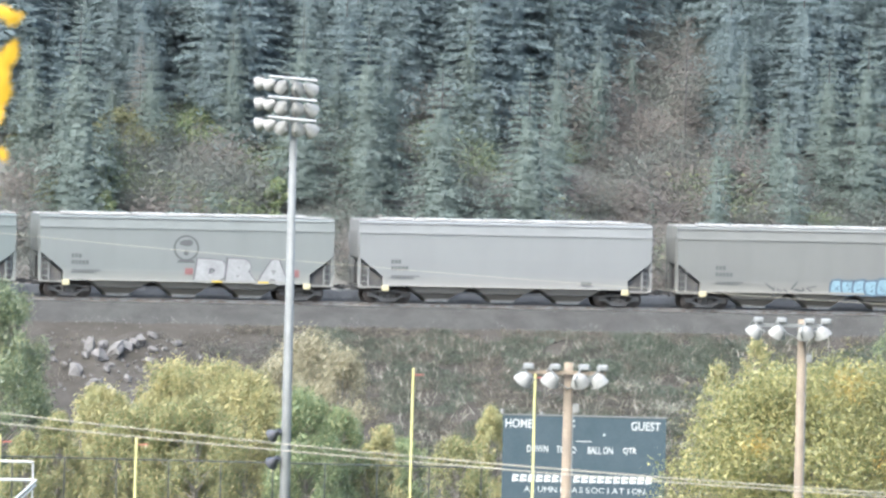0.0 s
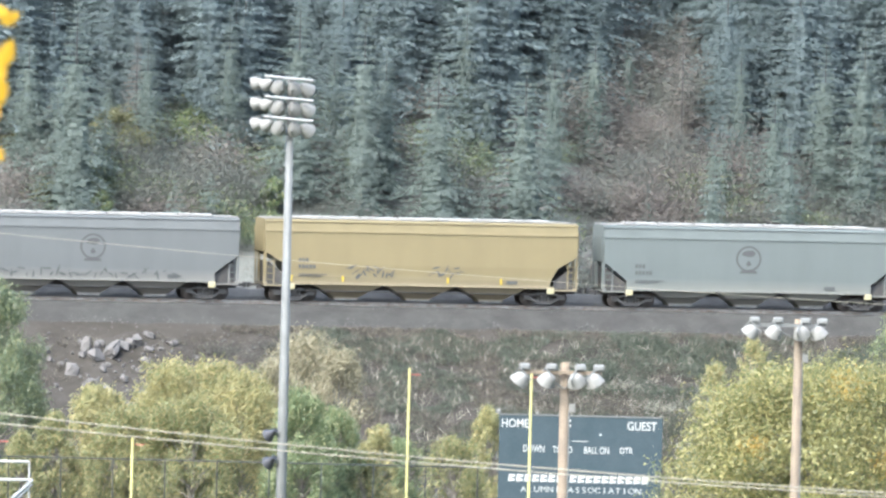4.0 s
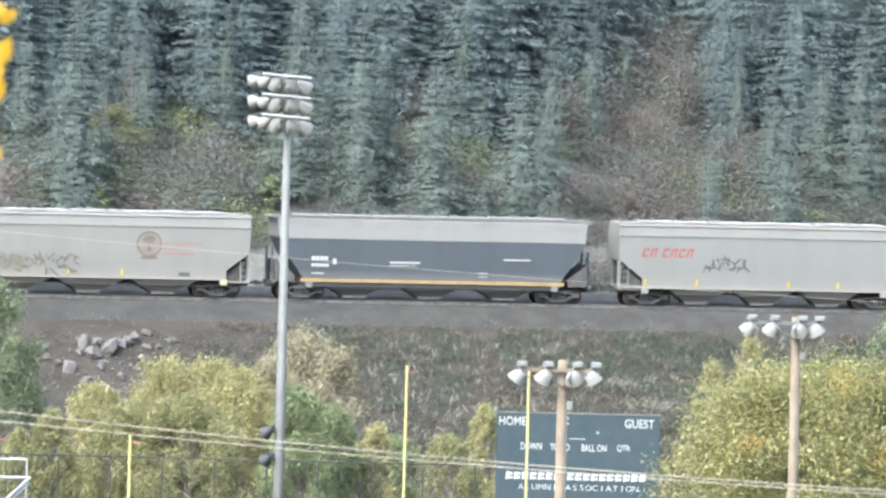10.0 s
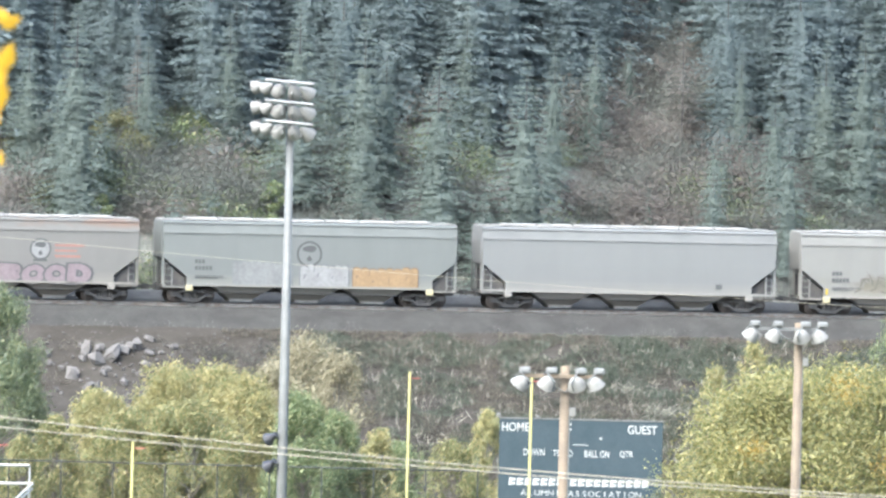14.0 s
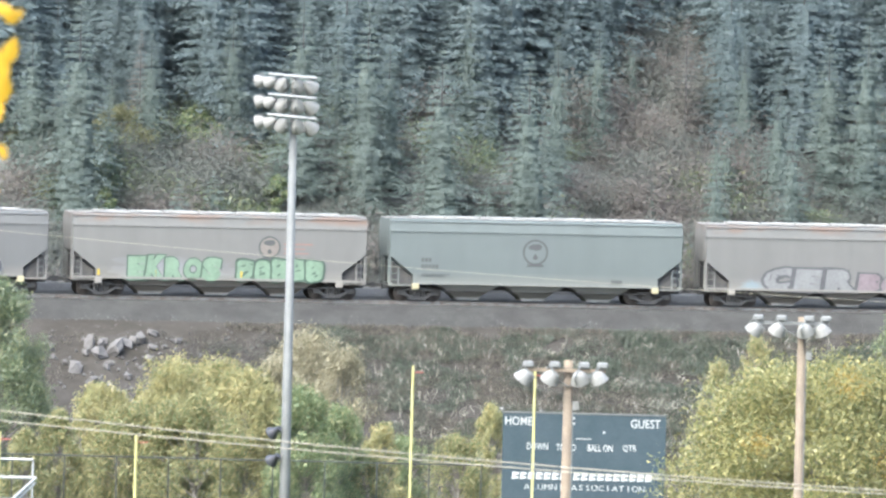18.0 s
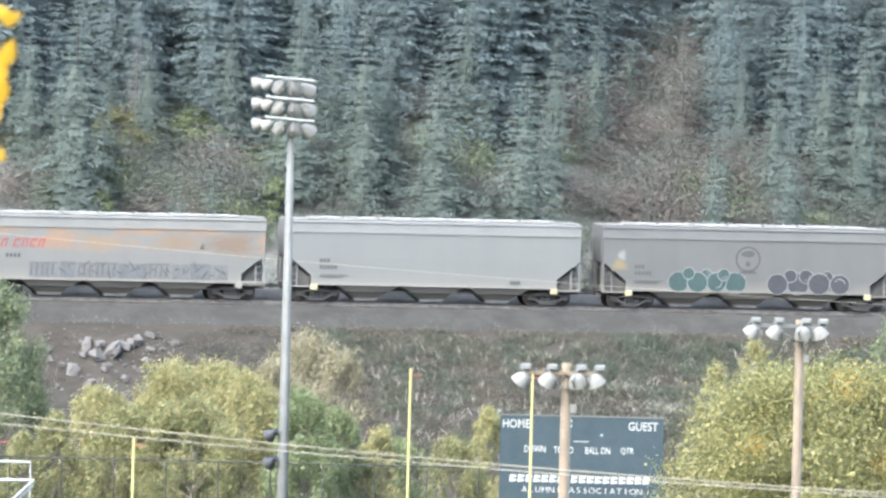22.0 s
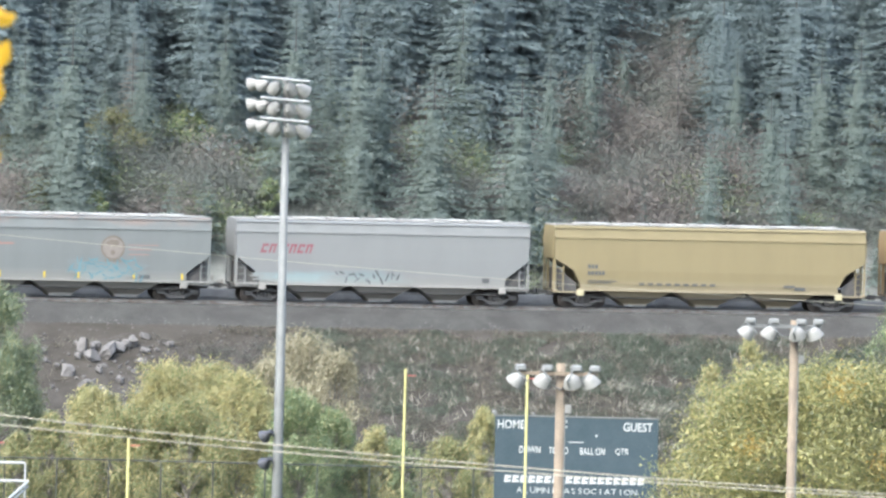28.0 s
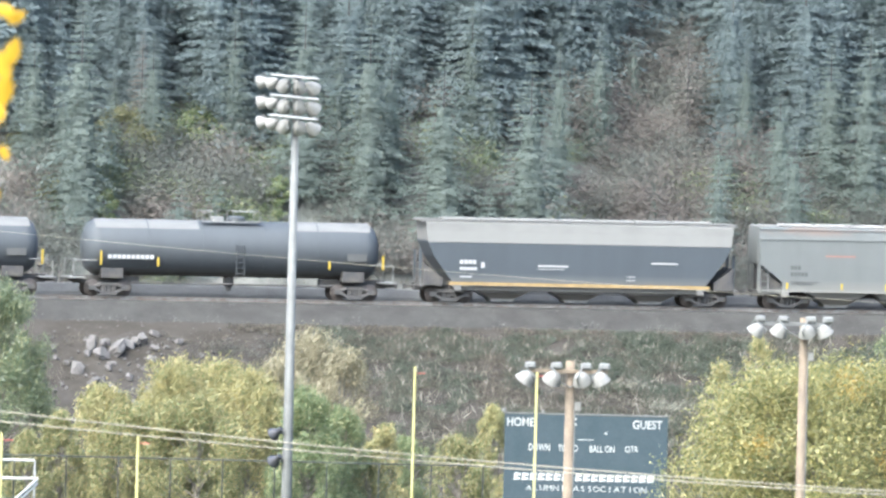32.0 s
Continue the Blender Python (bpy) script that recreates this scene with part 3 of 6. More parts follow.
def scribble(car, x0, x1, z0, z1, material, seed, count=14, label="thin sprayed scribble"):
    rnd = random.Random(seed)
    bm = bmesh.new()
    for i in range(count):
        x = x0 + (x1 - x0) * (i + rnd.random()) / count
        z = rnd.uniform(z0, z1)
        a = rnd.uniform(0, math.pi)
        l, t = rnd.uniform(0.12, 0.34), rnd.uniform(0.02, 0.045)
        d, nrm = Vector((math.cos(a), 0, math.sin(a))), Vector((-math.sin(a), 0, math.cos(a)))
        p = Vector((x, -1.608 - 0.0004 * i, z))
        bm.faces.new([bm.verts.new(p + d * u * l + nrm * v * t) for u, v in ((-1, -1), (0.2, -1.4), (1, 0), (0.2, 1.4), (-1, 1))])
    tagged(part("graffiti", bm, material, car, label), kind="stuff")


TONES = {}
SMEARS = {}


def soft_patch(car, x0, x1, z0, z1, colour, seed, label="smear of sprayed paint", share=0.9):
    """A ragged smear of thin paint in three coats, the outer ones nearer to the car's own colour."""
    rnd = random.Random(seed)
    ground = TONES[car.name]
    cx, cz = (x0 + x1) / 2, (z0 + z1) / 2
    ph = [rnd.uniform(0, 6.28) for i in range(4)]
    smear = None
    for coat, (grow, k) in enumerate(((1.15, 0.3), (0.9, 0.62), (0.62, 1.0))):
        tone = tuple(round(g + (c * 0.46 - g) * k * share, 3) for g, c in zip(ground, colour))
        if tone not in SMEARS:
            SMEARS[tone] = paint("thin_sprayed_coat", tone, 0.2)
        bm = bmesh.new()
        pts = []
        for i in range(56):
            a = i * math.tau / 56
            c, s = math.cos(a), math.sin(a)
            e = (abs(c) ** 2.6 + abs(s) ** 2.6) ** (-1 / 2.6) * (1 + 0.12 * math.sin(3 * a + ph[0]) + 0.09 * math.sin(7 * a + ph[1] + coat) + 0.06 * math.sin(13 * a + ph[2]) + rnd.uniform(-0.05, 0.05)) * grow
            pts.append((cx + c * e * (x1 - x0) / 2, -1.6025 - 0.0008 * coat - 0.0001 * (seed % 7), max(0.99, cz + s * e * (z1 - z0) / 2)))
        bm.faces.new([bm.verts.new(p) for p in pts])
        if smear is None:
            smear = part("paint_smear", bm, SMEARS[tone], car, label)
        else:
            part("coat", bm, SMEARS[tone], smear)


def sprayed_word(car, word, inner, outer, x0, x1, z0, z1, fill, line, label, wave=0.0):
    m = pose((x0 + x1) / 2, -1.606, (z0 + z1) / 2)
    o = part("graffiti_outline", word_mesh(word, outer, line, x1 - x0, z1 - z0, wave, inner), None, car, at=m)
    part("graffiti", word_mesh(word, inner, fill, x1 - x0, z1 - z0, wave), None, car, label, pose((x0 + x1) / 2, -1.614, (z0 + z1) / 2))


def fat_letters(car, word, x0, x1, z0, z1, fill, line, seed, slant=0.12, label="fat sprayed letters", fat=(0.09, 0.13)):
    """Swollen letters that overlap, each with a dark rim."""
    rnd = random.Random(seed)
    rim, inn = bmesh.new(), bmesh.new()
    step = (x1 - x0) / len(word)
    for i, ch in enumerate(word):
        ref = WORDS[(ch, fat[0])][0]
        cx, cz = x0 + step * (i + 0.5), (z0 + z1) / 2 + rnd.uniform(-0.05, 0.05)
        sx, sz = step * 1.04 / np.ptp(ref[:, 0]), (z1 - z0) * rnd.uniform(0.92, 1.04) / np.ptp(ref[:, 1])
        lean = slant + rnd.uniform(-0.06, 0.06)
        for bm, off, y in ((rim, fat[1], -1.606 - 0.004 * i), (inn, fat[0], -1.608 - 0.004 * i)):
            co, faces = WORDS[(ch, off)]
            top = co[:, 2] > 0.001
            made = {}
            for f in faces:
                if all(top[k] for k in f):
                    for k in f:
                        if k not in made:
                            px, pz = co[k, 0] * sx, co[k, 1] * sz
                            made[k] = bm.verts.new((cx + px + lean * pz, y, cz + pz + 0.03 * math.sin(px * 5 + i)))
                    bm.faces.new([made[k] for k in f])
    tagged(part("graffiti_outline", rim, line, car), kind="stuff")
    tagged(part("graffiti", inn, fill, car, label), kind="stuff")


def slanted_name(car, x0, x1, z0, z1, material, gaps=(2,), n=6, line=False):
    """A name that stands there as plain slanted blocks."""
    rows = []
    step = (x1 - x0) / (n + len(gaps) * 0.5)
    x = x0
    t = (z1 - z0)
    for i in range(n):
        if i in gaps:
            x += step * 0.5
        w = step * 0.74
        a = 0.16
        rows += [(x, x + w * 0.34, z0, z1, a), (x + w * 0.34 + a * 0.85, x + w + a * 0.75, z1 - 0.3 * t, z1, 0.04)]
        rows += [(x + w * 0.34, x + w, z0, z0 + 0.25 * t, 0.04)] if i % 2 == 0 else [(x + w * 0.66 + 0.02, x + w, z0, z1 - 0.32 * t, 0.1)]
        x += step
    if line:
        rows.append((x0 - 0.1, x1 + 0.1, z0 - 0.18, z0 - 0.12, 0.0))
    panel_face(car, "side_lettering", material, rows, label="name in plain slanted blocks")


CARS = []


def freight(name, right_end, length, label, category):
    s = right_end - length / 2
    car = thing(name, Matrix.Translation(on_track(s, 0, 0)) @ pose(0, 0, 0, 0, 0, TRACK_TURN), label, category, "cars of the freight train")
    CARS.append((car, s))
    return car


def hopper(right_end, length, skin, label, kind="plain", sill=False, cage=None, roof=None, walk_ends=True, mark_at=1.8, marks=None, chutes=3):
    """A covered hopper car: shell, roof walk and hatches, end cages, chutes, bogies, couplers."""
    car = freight("hopper_car", right_end, length, label, "hopper car")
    h = length / 2
    cage = cage or skin
    roof = roof or M_ROOFGREY
    flared = kind == "flared"
    part("body", hopper_body(length, 0, kind), skin, car)
    TONES[car.name] = PAINTS[skin.name]
    # long hatch covers and roof walks
    def roof_walk():
        bm = bmesh.new()
        for y in (-0.95, 0.95):
            box(bm, -h + 0.05, h - 0.05, y - 0.22, y + 0.22, 4.6, 4.64)
        for x in (-h + 0.2, h - 0.2):
            box(bm, x - 0.2, x + 0.2, -1.2, 1.2, 4.58, 4.62)
        return bm
    part("roof_walk", shared(("roof_walk", length), roof_walk, roof), None, car, "grating walk along the roof")
    n = 7
    span = (length - 2.6) / n
    for i in range(n):
        x = -h + 1.3 + span * (i + 0.5)
        part("hatch_cover", shared(("hatch_cover", round(span, 2)), lambda: boxes((-span / 2 + 0.03, span / 2 - 0.03, -0.36, 0.36, 4.54, 4.73, 0.05)), roof), None, car, at=pose(x, 0, random.uniform(-0.012, 0.012)))
    if not flared:
        for y in (-1.6, 1.6):
            part("top_ledge", shared(("top_ledge", length), lambda: boxes((-h, h, -0.035, 0.035, 3.86, 3.92)), skin), None, car, at=pose(0, y, 0))
            part("eave", shared(("eave", length), lambda: boxes((-h - 0.02, h + 0.02, -0.05, 0.05, 4.4, 4.47)), skin), None, car, at=pose(0, y * 0.925, 0))
    # side sills
    sill_h = h if sill else h - 1.35
    if flared:
        sill_h = h - 1.7
    for y in (-1.57, 1.57):
        part("side_sill", shared(("side_sill", length, sill), lambda: boxes((-sill_h, sill_h, -0.05, 0.05, 0.98, 1.1)), skin), None, car, at=pose(0, y, 0))
    part("centre_sill", shared(("centre_sill", length), lambda: boxes((-h - 0.1, h + 0.1, -0.3, 0.3, 0.66, 0.94)), P_UNDER), None, car)
    # end cages: corner posts, foot rail, ladder
    for d in (-1, 1):
        for y in (-1.5, 1.5):
            if not flared:
                part("corner_post", shared(("corner_post", d), lambda: boxes((-0.045, 0.045, -0.05, 0.05, 0.86, 2.75)), cage), None, car, at=pose(d * (h - 0.05), y, 0))
                part("foot_rail", shared("foot_rail", lambda: boxes((-0.66, 0.66, -0.04, 0.04, 0.86, 0.94)), cage), None, car, at=pose(d * (h - 0.7), y, 0))
                part("inner_post", shared("inner_post", lambda: rod((0, 0, 0.9), (0, 0, 2.35), 0.028), cage), None, car, at=pose(d * (h - 0.55), y, 0))
                part("ladder", shared("ladder", lambda: boxes((-0.25, -0.215, -0.022, 0.022, 1.0, 2.3), (0.215, 0.25, -0.022, 0.022, 1.0, 2.3), *[(-0.24, 0.24, -0.02, 0.02, z - 0.018, z + 0.018) for z in (1.2, 1.55, 1.9, 2.2)]), cage), None, car, at=pose(d * (h - 0.29), y, 0))
            part("jacking_pad", shared("jacking_pad", lambda: boxes((-0.2, 0.2, -0.07, 0.07, 0.7, 1.02, 0.02)), M_PAD if not (sill or flared) else cage), None, car, at=pose(d * (h - (1.5 if not flared else 2.1)), y * 1.05, 0))
        part("end_frame", shared(("end_frame", d), lambda: boxes((-0.07, 0.07, -0.9, -0.78, 0.9, 2.9), (-0.07, 0.07, 0.78, 0.9, 0.9, 2.9), (-0.07, 0.07, -1.5, 1.5, 0.9, 1.04)), cage), None, car, at=pose(d * (h - 0.12), 0, 0))
        # Dark block added in the end cavity, in place of its deep shade.
        part("end_shade_block", shared("end_shade_block", lambda: loft(bmesh.new(), [[(-1.3, y, 0.96), (-0.22, y, 0.96), (-0.22, y, 2.2), (-1.3, y, 1.4)] for y in (-1.32, 1.32)]), P_UNDER), None, car, "dark block added as shade under the sloping end", pose(d * h, 0, 0, 0, 0, 0 if d > 0 else 180))
        part("end_platform", shared("end_platform", lambda: boxes((-0.5, 0.5, -1.45, 1.45, 0.98, 1.03)), P_UNDER), None, car, at=pose(d * (h - 0.55), 0, 0))
        for y in (-0.5, 0.5):
            part("brace", shared("slope_brace", lambda: rod((-0.9, 0, 1.0), (0.1, 0, 2.2), 0.05), P_UNDER), None, car, at=pose(d * (h - 0.5), y, 0, 0, 0, 0 if d > 0 else 180))
        bogie(car, d * (h - 1.75))
        coupler(car, d * (h - 0.05), d)
        if walk_ends:
            for y in (-1.45, 1.45):
                part("hand_rail", shared("hand_rail", lambda: rod((0, 0, 4.1), (0, 0, 2.75), 0.02), cage), None, car, at=pose(d * (h + 0.05), y, 0))
    # discharge chutes
    free = length - 2 * 2.7
    step = free / chutes

    def chute():
        t, b = step / 2 - 0.02, 0.55
        rows = ((1.02, 1.5, t), (0.66, 1.25, t * 0.66), (0.28, 0.8, 0.68), (0.18, 0.8, 0.66))
        return loft(bmesh.new(), [[(-x, -w, z), (x, -w, z), (x, w, z), (-x, w, z)] for z, w, x in rows])
    for i in range(chutes):
        x = -free / 2 + step * (i + 0.5)
        c = part("chute", shared(("chute", round(step, 2)), chute, skin), None, car, at=pose(x, 0, 0))
        part("outlet_gate", shared("outlet_gate", lambda: boxes((-0.62, 0.62, -0.85, 0.85, 0.14, 0.22)), M_GATE), None, c)
    part("brake_pipe", shared(("brake_pipe", length), lambda: rod((-h + 1.2, -1.25, 0.62), (h - 1.2, -1.25, 0.62), 0.03), P_UNDER), None, car)
    # small stencilled marks as plain bars
    if marks:
        x = -h + mark_at
        panel_face(car, "stencil_lettering", marks, [(x + k * 0.2, x + k * 0.2 + 0.15, 2.22, 2.44) for k in range(3)] + [(x + k * 0.2, x + k * 0.2 + 0.15, 1.86, 2.08) for k in range(5)] + [(x, x + 1.6, 1.52, 1.57), (x, x + 1.3, 1.42, 1.46)], label="small stencilled marks")
        panel_face(car, "data_plate", M_DIM, [(h - 4.0, h - 3.4, 1.2, 1.38)])
    return car


def reflectors(car, length, xs, z=1.15, tall=0.34):
    for x in xs:
        panel_face(car, "reflector", M_REFLECT, [(x - length / 2 - 0.06, x - length / 2 + 0.06, z, z + tall)], -1.612, "yellow reflective strip")


S_BEIGE = paint("cream_white_paint", (0.091, 0.090, 0.083), 0.25)
S_WHITE = paint("off_white_paint", (0.113, 0.113, 0.110), 0.18)
S_BLUEW = paint("pale_blue_paint", (0.094, 0.098, 0.093), 0.2)
S_TEAL = paint("pale_teal_paint", (0.081, 0.090, 0.086), 0.22)
S_GREY = paint("light_grey_paint", (0.078, 0.081, 0.080), 0.25)
S_WARM = paint("dull_grey_paint", (0.081, 0.080, 0.078), 0.3)
S_YELLOW = paint("pale_yellow_paint", (0.129, 0.105, 0.055), 0.25)
S_ORANGE = paint("orange_yellow_paint", (0.142, 0.100, 0.052), 0.3)
S_RUSTED = paint("rust_streaked_white_paint", (0.094, 0.091, 0.088), 0.35, 0.85, 2.7, 3.5, 3.0, (0.117, 0.092, 0.063))
S_CREAM = paint("cream_paint_with_rusty_top", (0.127, 0.125, 0.117), 0.25, 0.7, 3.95, 4.5, 1.0, (0.145, 0.122, 0.097))
S_TAN = paint("cream_paint_with_grey_top", (0.129, 0.125, 0.115), 0.3, 0.35, 1.2, 2.0, 5.0, (0.117, 0.113, 0.093))
S_RUSTTOP = paint("beige_paint_with_rust_top", (0.102, 0.098, 0.091), 0.3, 0.95, 3.95, 4.5, 8.0, (0.106, 0.074, 0.057))
S_RUSTALL = paint("rust_washed_white_paint", (0.112, 0.110, 0.105), 0.3, 0.95, 2.5, 3.8, 11.0, (0.160, 0.106, 0.072))
S_SPOT = paint("grey_paint_with_rust_spots", (0.090, 0.094, 0.091), 0.3, 0.95, 3.95, 4.5, 14.0, (0.108, 0.086, 0.075))
S_BLACK = paint("dusty_black_paint", (0.043, 0.049, 0.055), 0.3, rough=0.5)
S_TANK = paint("sooty_black_tank_paint", (0.041, 0.045, 0.049), 0.4, rough=0.6)
S_CROWN = paint("whitish_crown_coat", (0.096, 0.094, 0.090), 0.3)
S_TOPWHITE = paint("white_top_paint", (0.124, 0.121, 0.114), 0.2)

STD = 16.5
# 1: blue tag
c = hopper(29.4, STD, S_BEIGE, "cream covered hopper car with a blue spray tag", marks=M_DIM, mark_at=2.2)
bubbles(c, 0.5, 4.4, 0.98, 1.85, spray("blue", (0.217, 0.318, 0.371)), spray("navy", (0.088, 0.120, 0.160)), 3, 6, "blue sprayed bubble tag")
scribble(c, -3.2, -0.4, 1.1, 1.5, M_MARK, 5, 12)
# 2: plain white
c = hopper(11.5, STD, S_WHITE, "plain off-white covered hopper car", marks=M_DIM)
# 3: emblem and white tag
c = hopper(-6.41, STD, S_BLUEW, "pale blue-grey hopper car with emblem and white tag", marks=M_DIM)
roundel(c, -0.05, 2.85, 0.72, M_MARK)
fat_letters(c, "DRA", 0.55, 5.75, 1.0, 2.3, spray("white", (0.310, 0.304, 0.300)), spray("charcoal", (0.118, 0.114, 0.118)), 3, 0.16, "fused white sprayed letters with thin dark rim", (0.13, 0.17))
panel_face(c, "paint_square", spray("dull_red", (0.253, 0.116, 0.112)), [(-0.1, 0.35, 1.4, 1.75), (6.0, 6.3, 1.35, 1.75)], label="small dull red square")
panel_face(c, "reflector", M_REFLECT, [(1.4, 2.0, 0.99, 1.08), (4.0, 4.6, 0.99, 1.08)], -1.63)
# 4: emblem
c = hopper(-24.22, STD, S_TEAL, "pale teal hopper car with a round emblem", marks=M_DIM)
roundel(c, -0.05, 2.85, 0.72, M_MARK)
# 5: yellow
c = hopper(-42.17, 17.6, S_YELLOW, "pale yellow covered hopper car with dark marks", kind="round", marks=M_MARK, mark_at=1.9)
scribble(c, -4.0, -1.5, 1.5, 2.0, M_MARK, 8, 18)
scribble(c, 0.6, 2.4, 1.5, 2.1, M_MARK, 9, 10)
reflectors(c, 17.6, (1.5, 4.4, 10.3, 13.3))
# 6: grey with emblem
c = hopper(-61.2, STD, S_GREY, "light grey hopper car with a round emblem", marks=M_DIM)
roundel(c, 0.05, 2.85, 0.72, M_MARK)
scribble(c, -5.0, 5.0, 1.25, 1.6, M_DIM, 11, 30)
# 7: big white letters on salmon
c = hopper(-79.11, STD, S_RUSTED, "grey-white rusty hopper car with large white letters", marks=M_DIM, sill=True)
roundel(c, 2.85, 2.85, 0.7, M_DIM)
for k, (xa, xb, za, zb) in enumerate(((-5.9, -2.6, 0.9, 2.75), (-3.2, 0.9, 1.2, 2.8), (0.2, 3.8, 1.2, 2.8), (3.2, 5.6, 0.9, 2.5))):
    soft_patch(c, xa, xb, za, zb, (0.37, 0.2, 0.13), 18 + k, "salmon sprayed ground of the letters")
soft_patch(c, 3.9, 5.7, 2.7, 3.3, (0.29, 0.2, 0.155), 22)
for k, (xa, xb, za, zb) in enumerate(((1.9, 3.5, 2.75, 3.55), (6.0, 7.3, 2.7, 3.6), (-5.6, -3.6, 3.0, 3.35), (-2.9, -0.8, 3.05, 3.25))):
    soft_patch(c, xa, xb, za, zb, (0.245, 0.205, 0.15), 26 + k, "tan rust stain")
sprayed_word(c, "BOMB", 0.07, 0.1, -4.5, 4.2, 0.9, 2.4, spray("white", (0.310, 0.304, 0.300)), spray("umber", (0.142, 0.109, 0.098)), "large white block letters with dark edge")
bubbles(c, 4.8, 6.3, 1.2, 1.9, spray("grey", (0.295, 0.295, 0.287)), M_MARK, 24, 2)
# 8: cream with red name
c = hopper(-96.92, STD, S_CREAM, "cream hopper car with red slanted name", sill=True, cage=S_WHITE)
slanted_name(c, -7.0, -4.05, 2.72, 3.22, M_REDMARK)
scribble(c, -3.4, -1.0, 2.1, 2.7, M_DIM, 31, 26)
reflectors(c, STD, (1.5, 4.4, 9.6, 12.4))
# 9: black with white top
def black_hopper(right_end, length, label):
    c = hopper(right_end, length, S_BLACK, label, kind="flared", cage=S_BLACK, roof=S_TOPWHITE, walk_ends=False)
    h = length / 2
    band = loft(bmesh.new(), [[(-x, -w, z), (x, -w, z), (x, w, z), (-x, w, z)] for z, w, x in ((3.38, 1.58, h - 0.4), (4.45, 1.475, h - 0.28), (4.5, 1.35, h - 0.28))])
    part("white_top_band", band, S_TOPWHITE, c, "white painted top band")
    part("roof_edge", boxes((-h + 0.02, h - 0.02, -1.4, 1.4, 4.5, 4.56)), S_TOPWHITE, c)
    panel_face(c, "yellow_stripe", spray("stripe_yellow", (0.411, 0.290, 0.129)), [(-h + 1.6, h - 1.6, 1.02, 1.2)], -1.636, "long yellow reflective stripe")
    panel_face(c, "white_lettering", M_WHITE, [(-h + 2.2 + k * 0.24, -h + 2.4 + k * 0.24, 2.2, 2.42) for k in range(4)] + [(-h + 2.2 + k * 0.2, -h + 2.37 + k * 0.2, 1.85, 2.02) for k in range(5)] + [(-h + 3.4, -h + 3.6, 2.0, 2.3), (-h + 6.6, -h + 8.3, 2.1, 2.2), (-h + 6.6, -h + 8.1, 1.96, 2.0), (-h + 13.0, -h + 14.5, 2.36, 2.44), (-h + 11.6, -h + 12.1, 1.42, 1.46), (-h + 11.6, -h + 12.1, 1.62, 1.66), (-h + 2.2, -h + 2.9, 1.45, 1.52)], -1.6, "small white stencilled marks")
    return c


black_hopper(-114.93, 18.0, "black covered hopper car with white top")
# 10: cream with emblem and red lines
c = hopper(-134.14, 17.8, S_TAN, "cream hopper car with emblem and scribbles", marks=M_DIM)
roundel(c, 3.2, 2.9, 0.72, spray("umber_ring", (0.187, 0.155, 0.126)), spray("tan", (0.258, 0.225, 0.193)))
panel_face(c, "side_lettering", M_REDPALE, [(4.0, 6.2, 2.92, 2.98), (4.0, 5.2, 2.66, 2.72), (4.0, 5.8, 2.36, 2.44)], label="thin red lines of lettering")
soft_patch(c, -5.8, -3.2, 1.05, 2.2, (0.2, 0.185, 0.14), 42, "faded tan smear of paint")
scribble(c, -5.6, -0.8, 1.2, 2.3, M_FAINT, 41, 46)
reflectors(c, 17.8, (1.5, 7.6, 10.6))
# 11: plain white
c = hopper(-153.33, 16.6, S_WHITE, "clean white covered hopper car", sill=True, cage=S_WHITE)
panel_face(c, "data_plate", M_DIM, [(4.9, 5.25, 1.35, 1.6)])
# 12: pale blue with three tags
c = hopper(-171.35, STD, S_BLUEW, "pale blue hopper car with white and orange tags", marks=M_DIM)
roundel(c, -0.05, 2.85, 0.72, M_MARK)
scallops(c, -4.3, -1.0, 1.02, 2.38, spray("chalk", (0.24, 0.24, 0.236)), spray("mid_grey", (0.216, 0.223, 0.223)), 8, "faint white bubble tag")
scallops(c, -0.54, 2.15, 1.02, 2.32, spray("white", (0.310, 0.304, 0.300)), spray("slate", (0.146, 0.154, 0.162)), 7, "white bubble tag")
scallops(c, 2.42, 6.06, 1.02, 2.2, spray("orange", (0.33, 0.225, 0.12)), spray("brown", (0.174, 0.122, 0.090)), 8, "orange bubble tag")
# 13: beige, tags of white and pink
c = hopper(-189.21, STD, S_RUSTTOP, "beige rusty hopper car with white and pink tags", sill=True)
roundel(c, 2.75, 2.85, 0.6, M_DIM, spray("white", (0.310, 0.304, 0.300)))
panel_face(c, "side_lettering", M_REDPALE, [(3.55, 5.2, 3.0, 3.14), (3.55, 4.8, 2.72, 2.84), (3.55, 5.0, 2.4, 2.54)], label="faded red bars of lettering")
fat_letters(c, "CER", -4.9, 0.35, 0.98, 2.25, spray("bone", (0.262, 0.258, 0.252)), spray("charcoal", (0.118, 0.114, 0.118)), 61, 0.14, "bone-white sprayed letters with dark rim", (0.09, 0.17))
scribble(c, -4.7, 0.2, 1.1, 2.1, M_MARK, 64, 16)
fat_letters(c, "BOOD", 0.45, 5.6, 0.98, 2.0, spray("pink", (0.25, 0.2, 0.21)), spray("charcoal", (0.118, 0.114, 0.118)), 62, 0.1, "pale pink sprayed letters with dark rim", (0.09, 0.17))
soft_patch(c, -6.2, -5.0, 1.0, 1.5, (0.236, 0.304, 0.344), 63)
# 14: teal with emblem
c = hopper(-207.03, STD, S_TEAL, "pale teal hopper car with a dark round emblem", marks=M_DIM)
roundel(c, -0.05, 2.85, 0.72, M_MARK)
# 15: green letters
c = hopper(-224.82, STD, S_RUSTTOP, "beige rusty hopper car with green sprayed letters", sill=True)
